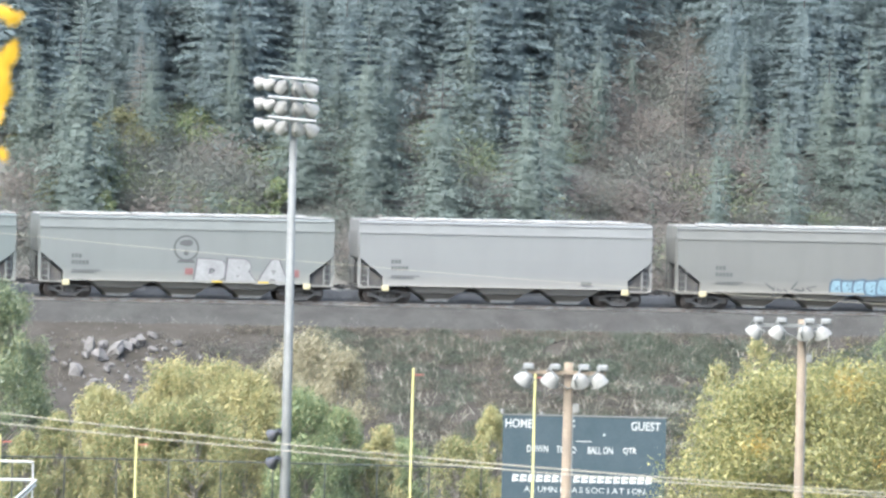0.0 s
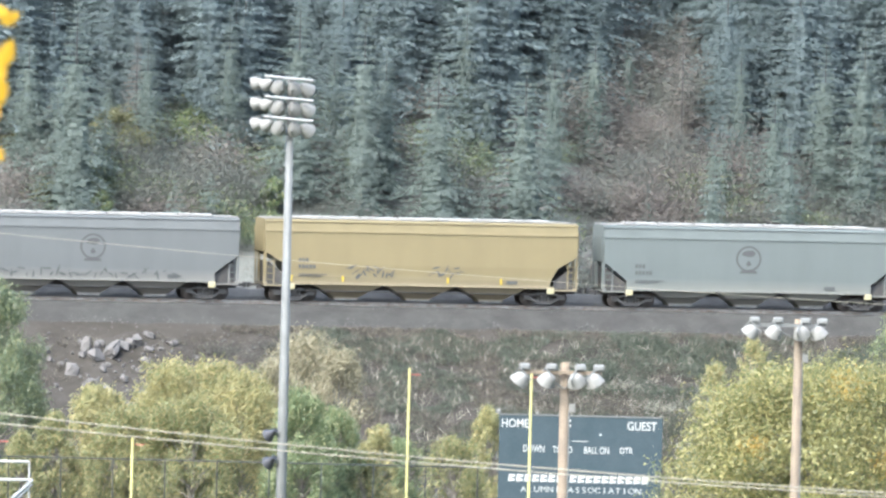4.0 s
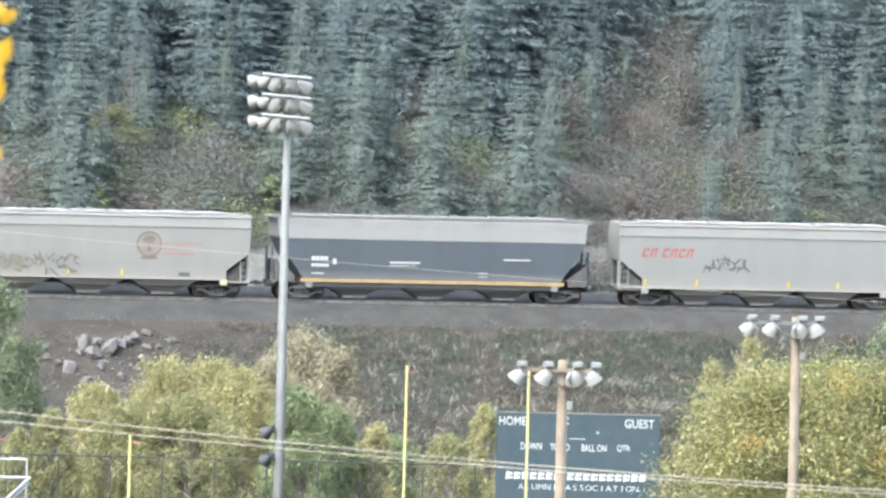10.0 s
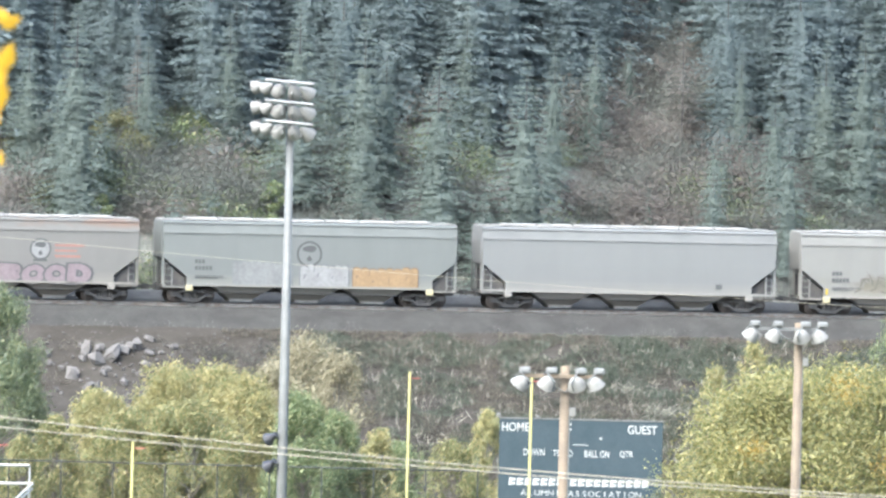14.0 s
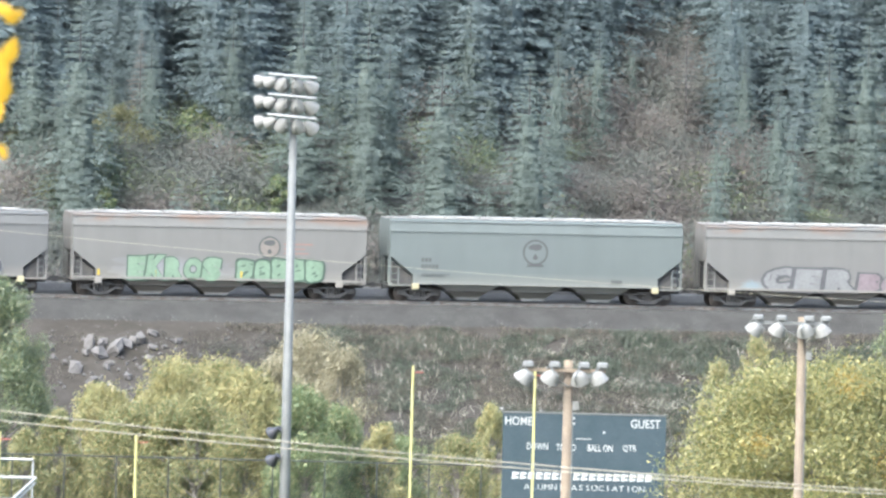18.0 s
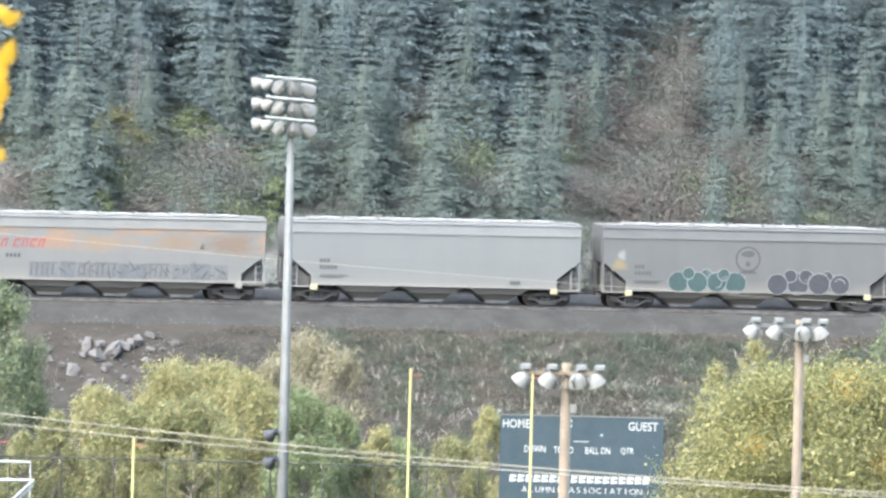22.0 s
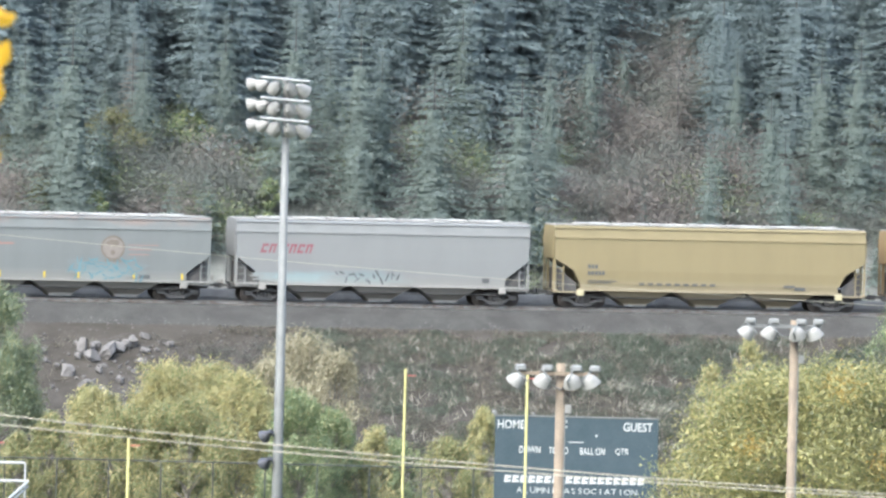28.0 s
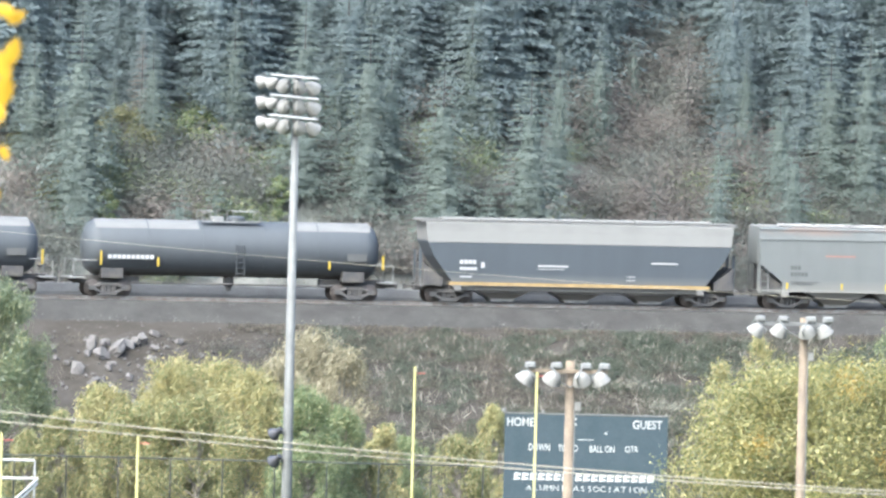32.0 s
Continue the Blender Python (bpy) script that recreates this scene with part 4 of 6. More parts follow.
roundel(c, 2.8, 2.85, 0.62, M_DIM, spray("tan", (0.258, 0.225, 0.193)))
panel_face(c, "side_lettering", M_REDPALE, [(3.6, 5.2, 3.0, 3.07), (3.6, 4.8, 2.75, 2.81), (3.6, 5.0, 2.5, 2.56)], label="thin faded red lines")
soft_patch(c, -5.8, 0.4, 0.98, 2.1, (0.274, 0.269, 0.281), 71)
fat_letters(c, "EKROS", -5.1, 0.1, 0.95, 2.25, spray("mint", (0.225, 0.31, 0.215)), spray("dark_green", (0.065, 0.097, 0.074)), 71, 0.08, "green sprayed letters with dark rim")
bubbles(c, 1.0, 5.8, 1.0, 2.3, spray("mint", (0.225, 0.31, 0.215)), spray("dark_green", (0.065, 0.097, 0.074)), 72, 5, "green sprayed tag with dark rim")
scribble(c, 1.2, 5.4, 1.1, 2.0, spray("dark_green", (0.065, 0.097, 0.074)), 73, 20, "dark strokes of the green tag")
reflectors(c, STD, (1.5, 4.7, 7.0, 9.5, 11.9))
# 16: two dark tags with white outline
c = hopper(-242.67, STD, S_WARM, "dull grey hopper car with two dark tags", marks=M_DIM)
roundel(c, -0.05, 2.85, 0.72, M_MARK)
rings(c, -4.5, -0.2, 1.0, spray("sea_green", (0.060, 0.098, 0.094)), spray("white", (0.310, 0.304, 0.300)), 81, "dark green bubble tag outlined in white")
rings(c, 1.05, 5.75, 1.0, spray("ink", (0.068, 0.068, 0.078)), spray("white", (0.310, 0.304, 0.300)), 82, "dark bubble tag outlined in white")
soft_patch(c, -7.7, -6.9, 2.1, 2.7, (0.315, 0.243, 0.130), 83, "ochre blot of paint")
soft_patch(c, -7.4, -6.95, 2.65, 3.2, (0.33, 0.33, 0.32), 84, "white blot of paint")
# 17: pale
c = hopper(-260.39, STD, S_WHITE, "off-white hopper car with small grey marks", marks=M_MARK)
# 18: rust wash with red name
c = hopper(-278.13, STD, S_RUSTALL, "rust-washed white hopper car with red name", sill=True, cage=S_WHITE)
slanted_name(c, -7.1, -4.1, 2.75, 3.25, M_REDMARK)
for k, (xa, xb, za, zb, tone) in enumerate(((5.0, 7.7, 2.5, 3.7, 0.8), (1.9, 4.6, 2.7, 3.6, 1.0), (-2.4, 0.4, 2.6, 3.5, 1.1))):
    soft_patch(c, xa, xb, za, zb, (0.29 * tone, 0.215 * tone, 0.155 * tone), 95 + k, "cloud of brown rust")
x = -5.0
for i, w in enumerate((1.7, 0.9, 1.0, 1.3, 1.6, 1.3, 1.0, 1.2, 0.9)):
    panel_face(c, "paint_panel", spray(("ash", "smoke", "haze_grey")[i % 3], ((0.19, 0.187, 0.19), (0.165, 0.168, 0.175), (0.2, 0.198, 0.195))[i % 3]), [(x, x + w, 1.12, 1.95 + 0.06 * (i % 2))], -1.604, "grey sprayed panel")
    if i in (0, 2, 3, 5):
        panel_face(c, "graffiti_stroke", M_MARK, [(x + 0.1 + 0.3 * j, x + 0.16 + 0.3 * j, 1.25, 1.85, 0.05) for j in range(int(w / 0.32))] + [(x + 0.05, x + w - 0.1, 1.9, 1.94, 0.0)], -1.607)
    x += w + 0.03
panel_face(c, "data_plate", M_MARK, [(-6.3 + 0.22 * j, -6.14 + 0.22 * j, 2.2, 2.4) for j in range(4)], label="small dark number marks")
scribble(c, -3.2, 6.0, 1.2, 1.95, M_DIM, 100, 30)
# 19: orange-yellow with blue name
c = hopper(-296.0, 17.7, S_ORANGE, "orange-yellow hopper car with blue slanted name", kind="round", sill=True, marks=M_DIM, mark_at=3.4)
slanted_name(c, 3.7, 6.6, 3.0, 3.5, M_BLUEMARK, (2, 3), 4, True)
soft_patch(c, 3.2, 6.4, 1.9, 2.1, (0.2, 0.2, 0.2), 104)
# 20: pale yellow
c = hopper(-315.1, 17.6, S_YELLOW, "pale yellow hopper car with plain sides", kind="round", marks=M_MARK, mark_at=1.9)
panel_face(c, "stencil_lettering", M_DIM, [(-4.0 + k * 0.5, -3.7 + k * 0.5, 1.35, 1.47) for k in range(9)] + [(4.2, 4.8, 1.35, 1.47), (7.2, 7.55, 1.3, 1.42)])
# 21: white with maroon name
c = hopper(-334.1, STD, S_WHITE, "white hopper car with maroon slanted name", sill=True, cage=S_WHITE)
slanted_name(c, -6.9, -3.95, 2.75, 3.25, M_MAROON)
soft_patch(c, -6.8, -2.6, 1.1, 1.75, (0.248, 0.317, 0.325), 111, "washed teal smear of paint")
soft_patch(c, -2.8, 1.2, 1.1, 1.85, (0.21, 0.255, 0.258), 112, "pale teal smear of paint")
scribble(c, -2.6, 1.0, 1.2, 1.8, M_DIM, 113, 16)
panel_face(c, "data_plate", M_MARK, [(5.6, 6.0, 1.3, 1.55)])
# 22: grey, teal tag
c = hopper(-352.0, STD, S_SPOT, "grey hopper car with rust-spotted top and teal tag", sill=True, marks=M_DIM)
roundel(c, 2.75, 2.85, 0.68, spray("umber_ring", (0.187, 0.155, 0.126)), spray("tan", (0.258, 0.225, 0.193)))
panel_face(c, "side_lettering", M_REDPALE, [(3.6, 5.3, 3.0, 3.04), (3.6, 4.9, 2.75, 2.79), (3.6, 4.8, 2.48, 2.52), (-4.5, -2.8, 2.95, 3.05)], label="thin faded red lines")
soft_patch(c, 0.5, 4.2, 1.05, 2.1, (0.21, 0.255, 0.258), 121)
scribble(c, 0.4, 4.4, 1.1, 2.2, spray("teal", (0.133, 0.238, 0.270)), 122, 46, "teal sprayed scribble")
reflectors(c, STD, (1.6, 4.7, 7.2, 9.1, 12.2, 14.9))
# 23: black with white top
black_hopper(-369.69, 17.9, "black hopper car with white top and yellow stripe")


def tank_car(right_end, length, label):
    car = freight("tank_car", right_end, length, label, "tank car")
    h = length / 2
    prof = [(0.02, -h + 0.35), (0.8, -h + 0.42), (1.25, -h + 0.62), (1.5, -h + 0.95), (1.55, -h + 1.2)]
    prof = prof + [(1.55, -h * 0.4), (1.55, h * 0.4)] + [(r, -z) for r, z in reversed(prof)]
    shell = lathe(prof, 36)
    bmesh.ops.rotate(shell, verts=shell.verts, cent=(0, 0, 0), matrix=Matrix.Rotation(radians(90), 3, "Y"))
    bmesh.ops.translate(shell, verts=shell.verts, vec=(0, 0, 2.72))
    part("tank_shell", shell, S_TANK, car, "sooty black steel tank", smooth=True)
    # Whitish strip over the top of the shell, in two lengths.
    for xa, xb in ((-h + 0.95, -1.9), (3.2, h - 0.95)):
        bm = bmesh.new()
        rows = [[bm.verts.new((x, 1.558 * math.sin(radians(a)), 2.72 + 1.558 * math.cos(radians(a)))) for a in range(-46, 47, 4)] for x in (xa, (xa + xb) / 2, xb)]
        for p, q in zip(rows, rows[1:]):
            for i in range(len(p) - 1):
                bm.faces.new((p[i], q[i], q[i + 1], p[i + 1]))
        part("pale_crown", bm, S_CROWN, car, "whitish strip along the tank's crown", smooth=True)
    for x in (-h * 0.55, -h * 0.2, h * 0.2, h * 0.55):
        ring = lathe([(1.555, -0.03), (1.572, -0.03), (1.572, 0.03), (1.555, 0.03)], 36)
        bmesh.ops.rotate(ring, verts=ring.verts, cent=(0, 0, 0), matrix=Matrix.Rotation(radians(90), 3, "Y"))
        bmesh.ops.translate(ring, verts=ring.verts, vec=(x, 0, 2.72))
        part("weld_band", ring, S_TANK, car)
    for d in (-1, 1):
        part("stub_sill", boxes((-1.85, 1.85, -0.3, 0.3, 0.7, 1.15)), M_UNDER, car, at=pose(d * (h - 1.75), 0, 0))
        part("saddle", boxes((-0.6, 0.6, -1.3, 1.3, 1.05, 1.6)), M_UNDER, car, at=pose(d * (h - 1.9), 0, 0))
        part("end_walk", boxes((-0.45, 0.45, -1.5, 1.5, 1.0, 1.06)), M_CAGE, car, at=pose(d * (h + 0.05), 0, 0))
        for y in (-1.45, 1.45):
            part("grab_iron", tube(rod((0, y, 1.0), (0, y, 2.0), 0.03), (0, y, 2.0), (-d * 1.3, y, 2.0), 0.03), M_CAGE, car, at=pose(d * (h + 0.3), 0, 0))
        bogie(car, d * (h - 1.75))
        coupler(car, d * (h + 0.1), d)
    part("manway", lathe([(0.5, 4.15), (0.5, 4.45), (0.44, 4.52), (0.2, 4.56)], 16), S_TANK, car, at=pose(0.35, 0, 0))
    part("valve_box", boxes((-0.3, 0.3, -0.35, 0.35, 4.15, 4.5, 0.04)), M_CAGE, car, at=pose(-0.7, 0, 0))
    part("platform", boxes((-1.7, 1.5, -0.95, -0.6, 4.2, 4.26), (-1.7, 1.5, 0.6, 0.95, 4.2, 4.26)), M_CAGE, car, "steel grating platform by the manway")
    bm = bmesh.new()
    for y in (-0.95, 0.95):
        tube(bm, (-1.7, y, 4.78), (-0.9, y, 4.8), 0.025)
        tube(bm, (0.0, y, 4.8), (1.5, y, 4.82), 0.025)
        for x in (-1.7, -0.9, 0.0, 1.5):
            tube(bm, (x, y, 4.2), (x, y, 4.8), 0.02)
    part("guard_rail", bm, M_CAGE, car, "thin pale guard rail on top")
    part("side_ladder", boxes(*[(-0.22, 0.22, -1.6, -1.56, z, z + 0.03) for z in (1.1, 1.4, 1.7, 2.0, 2.3, 2.6, 2.9)], (-0.24, -0.21, -1.62, -1.57, 1.0, 3.0), (0.21, 0.24, -1.62, -1.57, 1.0, 3.0)), S_TANK, car, at=pose(0.35, 0, 0))
    for x in (1.2, 4.4, 14.0, 17.0):
        part("reflector", boxes((x - h - 0.05, x - h + 0.05, -1.6, -1.58, 1.75, 2.2 if 2 < x < 15 else 2.55)), M_REFLECT, car, "yellow reflective strip")
    part("white_lettering", boxes(*[(-h + 1.6 + k * 0.26, -h + 1.8 + k * 0.26, -1.592, -1.57, 2.12, 2.34) for k in range(10)]), M_WHITE, car, "small white stencilled marks")
    part("pale_panel", boxes((h - 2.3, h - 1.2, -1.58, -1.56, 2.2, 2.6)), M_DIM, car)
    part("under_pipe", rod((-h + 3, -1.0, 0.8), (h - 3, -1.0, 0.8), 0.05), M_UNDER, car)
    part("belly_outlet", lathe([(0.3, 1.2), (0.3, 0.75), (0.16, 0.6), (0.14, 0.4)], 12), M_UNDER, car)
    return car


tank_car(-389.41, 17.3, "sooty black tank car with yellow reflectors")
tank_car(-408.49, 17.3, "black tank car with pale walkways at its ends")

# ---- field lights, posts, scoreboard, fence, wires ----
def lamp_head_bm():
    """A deep bowl reflector with a flat glass face, opening along -z."""
    return lathe([(0.015, 0.5), (0.075, 0.49), (0.11, 0.44), (0.16, 0.36), (0.24, 0.24), (0.31, 0.09), (0.345, -0.04), (0.35, -0.1), (0.375, -0.13)], 20)


HEAD = finish(lamp_head_bm(), "lamp_shell", M_LAMP, True)
BELL = finish(lathe([(0.03, 0.3), (0.11, 0.29), (0.2, 0.23), (0.28, 0.12), (0.33, 0.0), (0.36, -0.1), (0.385, -0.13)], 20), "bell_shell", M_LAMP, True)
M_BALLAST = plain("grey_ballast_box_paint", (0.155, 0.155, 0.15), 0.8)
GLASS = finish(lathe([(0.335, -0.12), (0.335, -0.13)], 18), "lamp_glass", M_LENS)
BRACKET = finish(boxes((-0.03, 0.03, -0.36, -0.33, -0.05, 0.3), (-0.03, 0.03, 0.33, 0.36, -0.05, 0.3), (-0.03, 0.03, -0.36, 0.36, 0.3, 0.34)), "lamp_bracket", M_GALV)


def floodlight(parent, x, y, z, tilt, turn, scale=1.0, shell=None):
    m = pose(x, y, z, tilt, 0, turn) @ Matrix.Scale(scale, 4)
    h = part("floodlight", shell or HEAD, None, parent, "white bowl floodlight", m)
    part("glass", GLASS, None, h)
    part("bracket", BRACKET, None, h)


M_ARM = plain("pale_galvanised_arm", (0.25, 0.25, 0.245), 0.6)

# tall steel mast with three rows of floodlights
mast = thing("floodlight_mast", pose(-5.86, 800, 0), "tall grey steel mast with three rows of floodlights", "floodlight")
part("pole", rod((0, 0, 0), (0, 0, 27.9), 0.26, 0.13, 16), M_GALV, mast, smooth=True)
for k, z in enumerate((28.2, 27.42, 26.64)):
    part("crossarm", tube(bmesh.new(), (-1.0, -0.69, z + 0.07), (0.88, -0.69, z - 0.07), 0.05, 0.05, 10), M_ARM, mast, "pale steel crossarm")
    part("arm_collar", rod((0, 0, z - 0.2), (0, 0, z + 0.08), 0.17, 0.17, 12), M_GALV, mast)
    part("arm_strut", boxes((-0.05, 0.05, -0.68, 0, z - 0.04, z + 0.04)), M_GALV, mast)
    for i, (x, y, dz, tilt, turn) in enumerate(((-1.36, -0.1, 0.24, 74, 66), (-0.97, -0.2, 0.27, 66, 52), (-0.47, -0.3, 0.36, 56, 24), (0.13, -0.3, 0.4, 52, -18), (0.64, -0.2, 0.45, 58, -46))):
        floodlight(mast, x + 0.02 * k, y, z - dz, tilt, turn, (0.74, 0.7, 0.84, 0.82, 0.84)[i])
for z, roll in ((14.5, 28), (13.45, 16)):
    horn = part("speaker", lathe([(0.02, 0.3), (0.1, 0.3), (0.12, 0.1), (0.26, -0.16), (0.27, -0.2), (0.22, -0.19)], 16), M_BLACKBOX, mast, "black horn loudspeaker", pose(-0.44, -0.1, z, 58, roll, 30))
    part("speaker_bracket", boxes((-0.03, 0.42, -0.03, 0.03, 0.1, 0.16)), M_GALV, horn)
part("lamp_base_light", lathe([(0.02, 26.2), (0.1, 26.25), (0.1, 26.4), (0.02, 26.45)], 10), M_LAMP, mast)


def wood_pole(x, y, top, arm, xs, label, lean=0.0, up=-1):
    p = thing("wooden_light_pole", pose(x, y, 0, 0, lean, 0), label, "light pole", "wooden light poles")
    part("pole", rod((0, 0, -0.3), (0, 0, top), 0.2, 0.155, 14), M_WOOD, p, smooth=True)
    a, b = min(xs) + 0.05, max(xs) + 0.25
    part("crossarm", boxes((a, b, -0.3, -0.2, arm - 0.06, arm + 0.06)), M_WOOD if up < 0 else M_GALV, p)
    part("arm_brace", tube(rod((a + 0.5, -0.26, arm), (0, -0.2, arm - 0.55), 0.025), (b - 0.5, -0.26, arm), (0, -0.2, arm - 0.55), 0.025), M_GALV, p)
    for k, dx in enumerate(xs):
        floodlight(p, dx, -0.42, arm - 0.26, (40, 34, 38, 32)[k], (62, 40, -24, -52)[k], 0.88, BELL)
        part("ballast_box", boxes((dx - 0.05, dx + 0.33, -0.4, -0.1, arm + 0.07, arm + 0.29, 0.05)), M_BALLAST, p, "grey-white ballast box")
    part("junction_box", boxes((0.16, 0.38, -0.12, 0.12, arm - 1.35, arm - 1.05, 0.02)), M_LAMP, p, "small pale junction box")
    part("conduit", rod((0.19, -0.08, 0), (0.17, -0.08, arm - 1.3), 0.025), M_GALV, p)
    return p


wood_pole(4.33, 700, 20.58, 20.24, (-1.5, -0.6, 0.38, 1.0), "weathered wooden pole with four floodlights by the scoreboard")
wood_pole(13.2, 760, 20.52, 20.3, (-1.75, -0.9, 0.1, 0.72), "weathered wooden pole with four floodlights before a tree", 0.0, 1)


def goal(x, y, label):
    """Tuning-fork goal: curved foot, crossbar, two tall uprights with ribbons."""
    g = thing("goal_post", pose(x, y, 0), label, "goal post", "yellow goal posts")
    part("foot_post", tube(rod((0, 1.6, 0), (0, 1.6, 2.6), 0.1, 0.1, 12), (0, 1.6, 2.6), (0, 0, 3.05), 0.1, 0.1, 12), M_YELLOW, g)
    part("crossbar", rod((-2.79, 0, 3.05), (2.79, 0, 3.05), 0.07, 0.07, 12), M_YELLOW, g)
    for k in (-2.79, 2.79):
        part("upright", rod((k, 0, 3.0), (k + 0.02, 0, 12.5), 0.06, 0.055, 12), M_YELLOW, g)
        part("ribbon", boxes((k + 0.06, k + 0.5, -0.006, 0.006, 12.18, 12.22)), M_RED, g, "thin red wind ribbon")
    return g


goal(1.55, 950, "yellow goal post with tall uprights before the scoreboard")
goal(-15.15, 850, "yellow goal post with tall uprights near a fence")

# scoreboard
sb = thing("scoreboard", pose(7.02, 1000, 0), "dark navy football scoreboard with white lettering", "scoreboard")
part("panel", boxes((-3.93, 3.93, 0, 0.3, 4.0, 8.8, 0.02)), M_BOARD, sb)
part("top_trim", boxes((-3.95, 3.95, -0.03, 0.32, 8.8, 8.86)), M_GALV, sb)
for x in (-3.0, 0, 3.0):
    part("leg", boxes((x - 0.12, x + 0.12, 0.32, 0.56, -0.2, 8.3)), M_GALV, sb)
for word, x, z, w, h in (("HOME", -3.16, 8.42, 1.3, 0.42), ("GUEST", 2.94, 8.41, 1.42, 0.42), ("DOWN", -2.24, 7.22, 1.02, 0.34),
                         ("TO GO", -0.86, 7.2, 0.94, 0.34), ("BALL ON", 0.78, 7.2, 1.2, 0.34), ("QTR", 2.2, 7.2, 0.64, 0.34)):
    part("lettering", word_mesh(word, 0.012, M_WHITE, w, h), None, sb, "white painted word", pose(x, -0.008, z))
small = "ALUMNI ASSOCIATION"
for i, ch in enumerate(small):
    if ch != " ":
        co = WORDS[(ch, 0.0)][0]
        part("lettering", word_mesh(ch, 0.0, M_WHITE, max(0.05, 0.3 * float(np.ptp(co[:, 0])) / 0.7), 0.27), None, sb, "", pose(-2.7 + i * 0.325, -0.008, 5.27))
blocks = []
for a, n in ((-3.45, 7), (-0.5, 10)):
    for i in range(n):
        x = a + i * 0.385
        blocks += [(x, x + 0.15, 5.62, 5.98, 0.05), (x + 0.15, x + 0.32, 5.64, 5.76, 0.02), (x + 0.17, x + 0.34, 5.83, 5.96, 0.02)]
tagged(panel_face(sb, "sponsor_name", M_WHITE, blocks, -0.012, "sponsor's name as plain white blocks"), kind="stuff")
for z in (8.3, 8.55):
    part("colon_dot", boxes((-0.55, -0.47, -0.02, 0, z, z + 0.1)), M_WHITE, sb)
part("score_bar", boxes((-0.4, 0.35, -0.02, 0, 7.6, 7.64)), M_WHITE, sb)
part("score_dot", boxes((0.9, 1.0, -0.02, 0, 7.9, 8.0)), M_WHITE, sb)
part("corner_lamp", lathe([(0.02, 0), (0.11, 0.04), (0.11, 0.18), (0.02, 0.22)], 10), M_LAMP, sb, "small white lamp", pose(-3.98, 0.1, 8.86))
part("corner_lamp", lathe([(0.02, 0), (0.07, 0.03), (0.07, 0.12), (0.02, 0.15)], 10), M_LAMP, sb, "small white lamp", pose(-2.1, 0.1, 8.86))

# chain-link fence
fence = thing("chain_link_fence", pose(0, 1045, 0), "tall dull chain-link fence behind the field", "fence")
FENCE_TOP = 4.62
fx = [-24 + i * 2.62 for i in range(12)]
for x in fx:
    part("post", rod((x, 0, -0.1), (x, 0, FENCE_TOP), 0.035, 0.035, 8), M_FENCE, fence)
part("top_rail", rod((fx[0], 0, FENCE_TOP), (fx[-1], 0, FENCE_TOP), 0.035), M_FENCE, fence)
part("bottom_rail", rod((fx[0], 0, 0.1), (fx[-1], 0, 0.1), 0.03), M_FENCE, fence)
wire_v, wire_f = [], []
for x0, x1 in zip(fx, fx[1:]):
    for k in range(-22, 14):
        for d in (1, -1):
            a = x0 + k * 0.2
            pts = []
            for z in (0.1, FENCE_TOP):
                pts.append((a + (z if d > 0 else FENCE_TOP - z) * 0.57, z))
            (xa, za), (xb, zb) = pts
            lo, hi = 0.0, 1.0
            dx = xb - xa
            t0, t1 = sorted(((x0 - xa) / dx, (x1 - xa) / dx))
            lo, hi = max(lo, t0), min(hi, t1)
            if hi - lo < 0.01:
                continue
            p, q = (xa + dx * lo, za + (zb - za) * lo), (xa + dx * hi, za + (zb - za) * hi)
            i = len(wire_v)
            r = 0.0035
            wire_v += [(p[0] - r, 0.0, p[1]), (p[0] + r, 0.004, p[1]), (q[0] + r, 0.004, q[1]), (q[0] - r, 0.0, q[1])]
            wire_f.append((i, i + 1, i + 2, i + 3))
tagged(part("mesh_wire", from_arrays("mesh_wire", wire_v, wire_f, M_FENCE), None, fence), kind="stuff")

# white-railed stand at the field's edge
stand = thing("bleacher_stand", pose(-20.5, 1000, 0), "small white-railed metal spectator stand", "bleacher")
M_STAND = plain("white_pipe_paint", (0.288, 0.288, 0.276), 0.6)
for k in range(5):
    part("bench", boxes((-3.5, 0.9, 0.8 * k - 1.5, 0.8 * k - 1.2, 1.0 + 0.75 * k, 1.06 + 0.75 * k)), M_GALV, stand)
    part("riser", boxes((-3.5, 0.9, 0.8 * k - 1.2, 0.8 * k - 1.14, 0.5 + 0.75 * k, 0.95 + 0.75 * k)), M_GALV, stand)
for x in (-3.5, -1.2, 1.0):
    part("rail_post", rod((x, 2.2, 0), (x, 2.2, 5.9), 0.05), M_STAND, stand)
    part("front_post", rod((x, -1.5, 0), (x, -1.5, 1.0), 0.05), M_STAND, stand)
part("top_rail", rod((-3.5, 2.2, 5.9), (1.0, 2.2, 5.9), 0.07), M_STAND, stand, "white top rail")
part("middle_rail", rod((-3.5, 2.2, 5.02), (1.15, 2.2, 5.02), 0.075), M_STAND, stand, "white middle rail")
part("slanted_rail", rod((1.15, 2.2, 5.02), (-0.4, -1.5, 3.6), 0.07), M_STAND, stand, "white slanted hand rail")
part("slanted_rail", rod((1.15, 2.2, 4.8), (-0.4, -1.5, 3.3), 0.05), M_STAND, stand, "white slanted hand rail")


def cable(name, pts, r, label, y):
    return mesh_thing(name, finish(sweep(pts, r), name, M_WIRE), Matrix(), label, "cable")


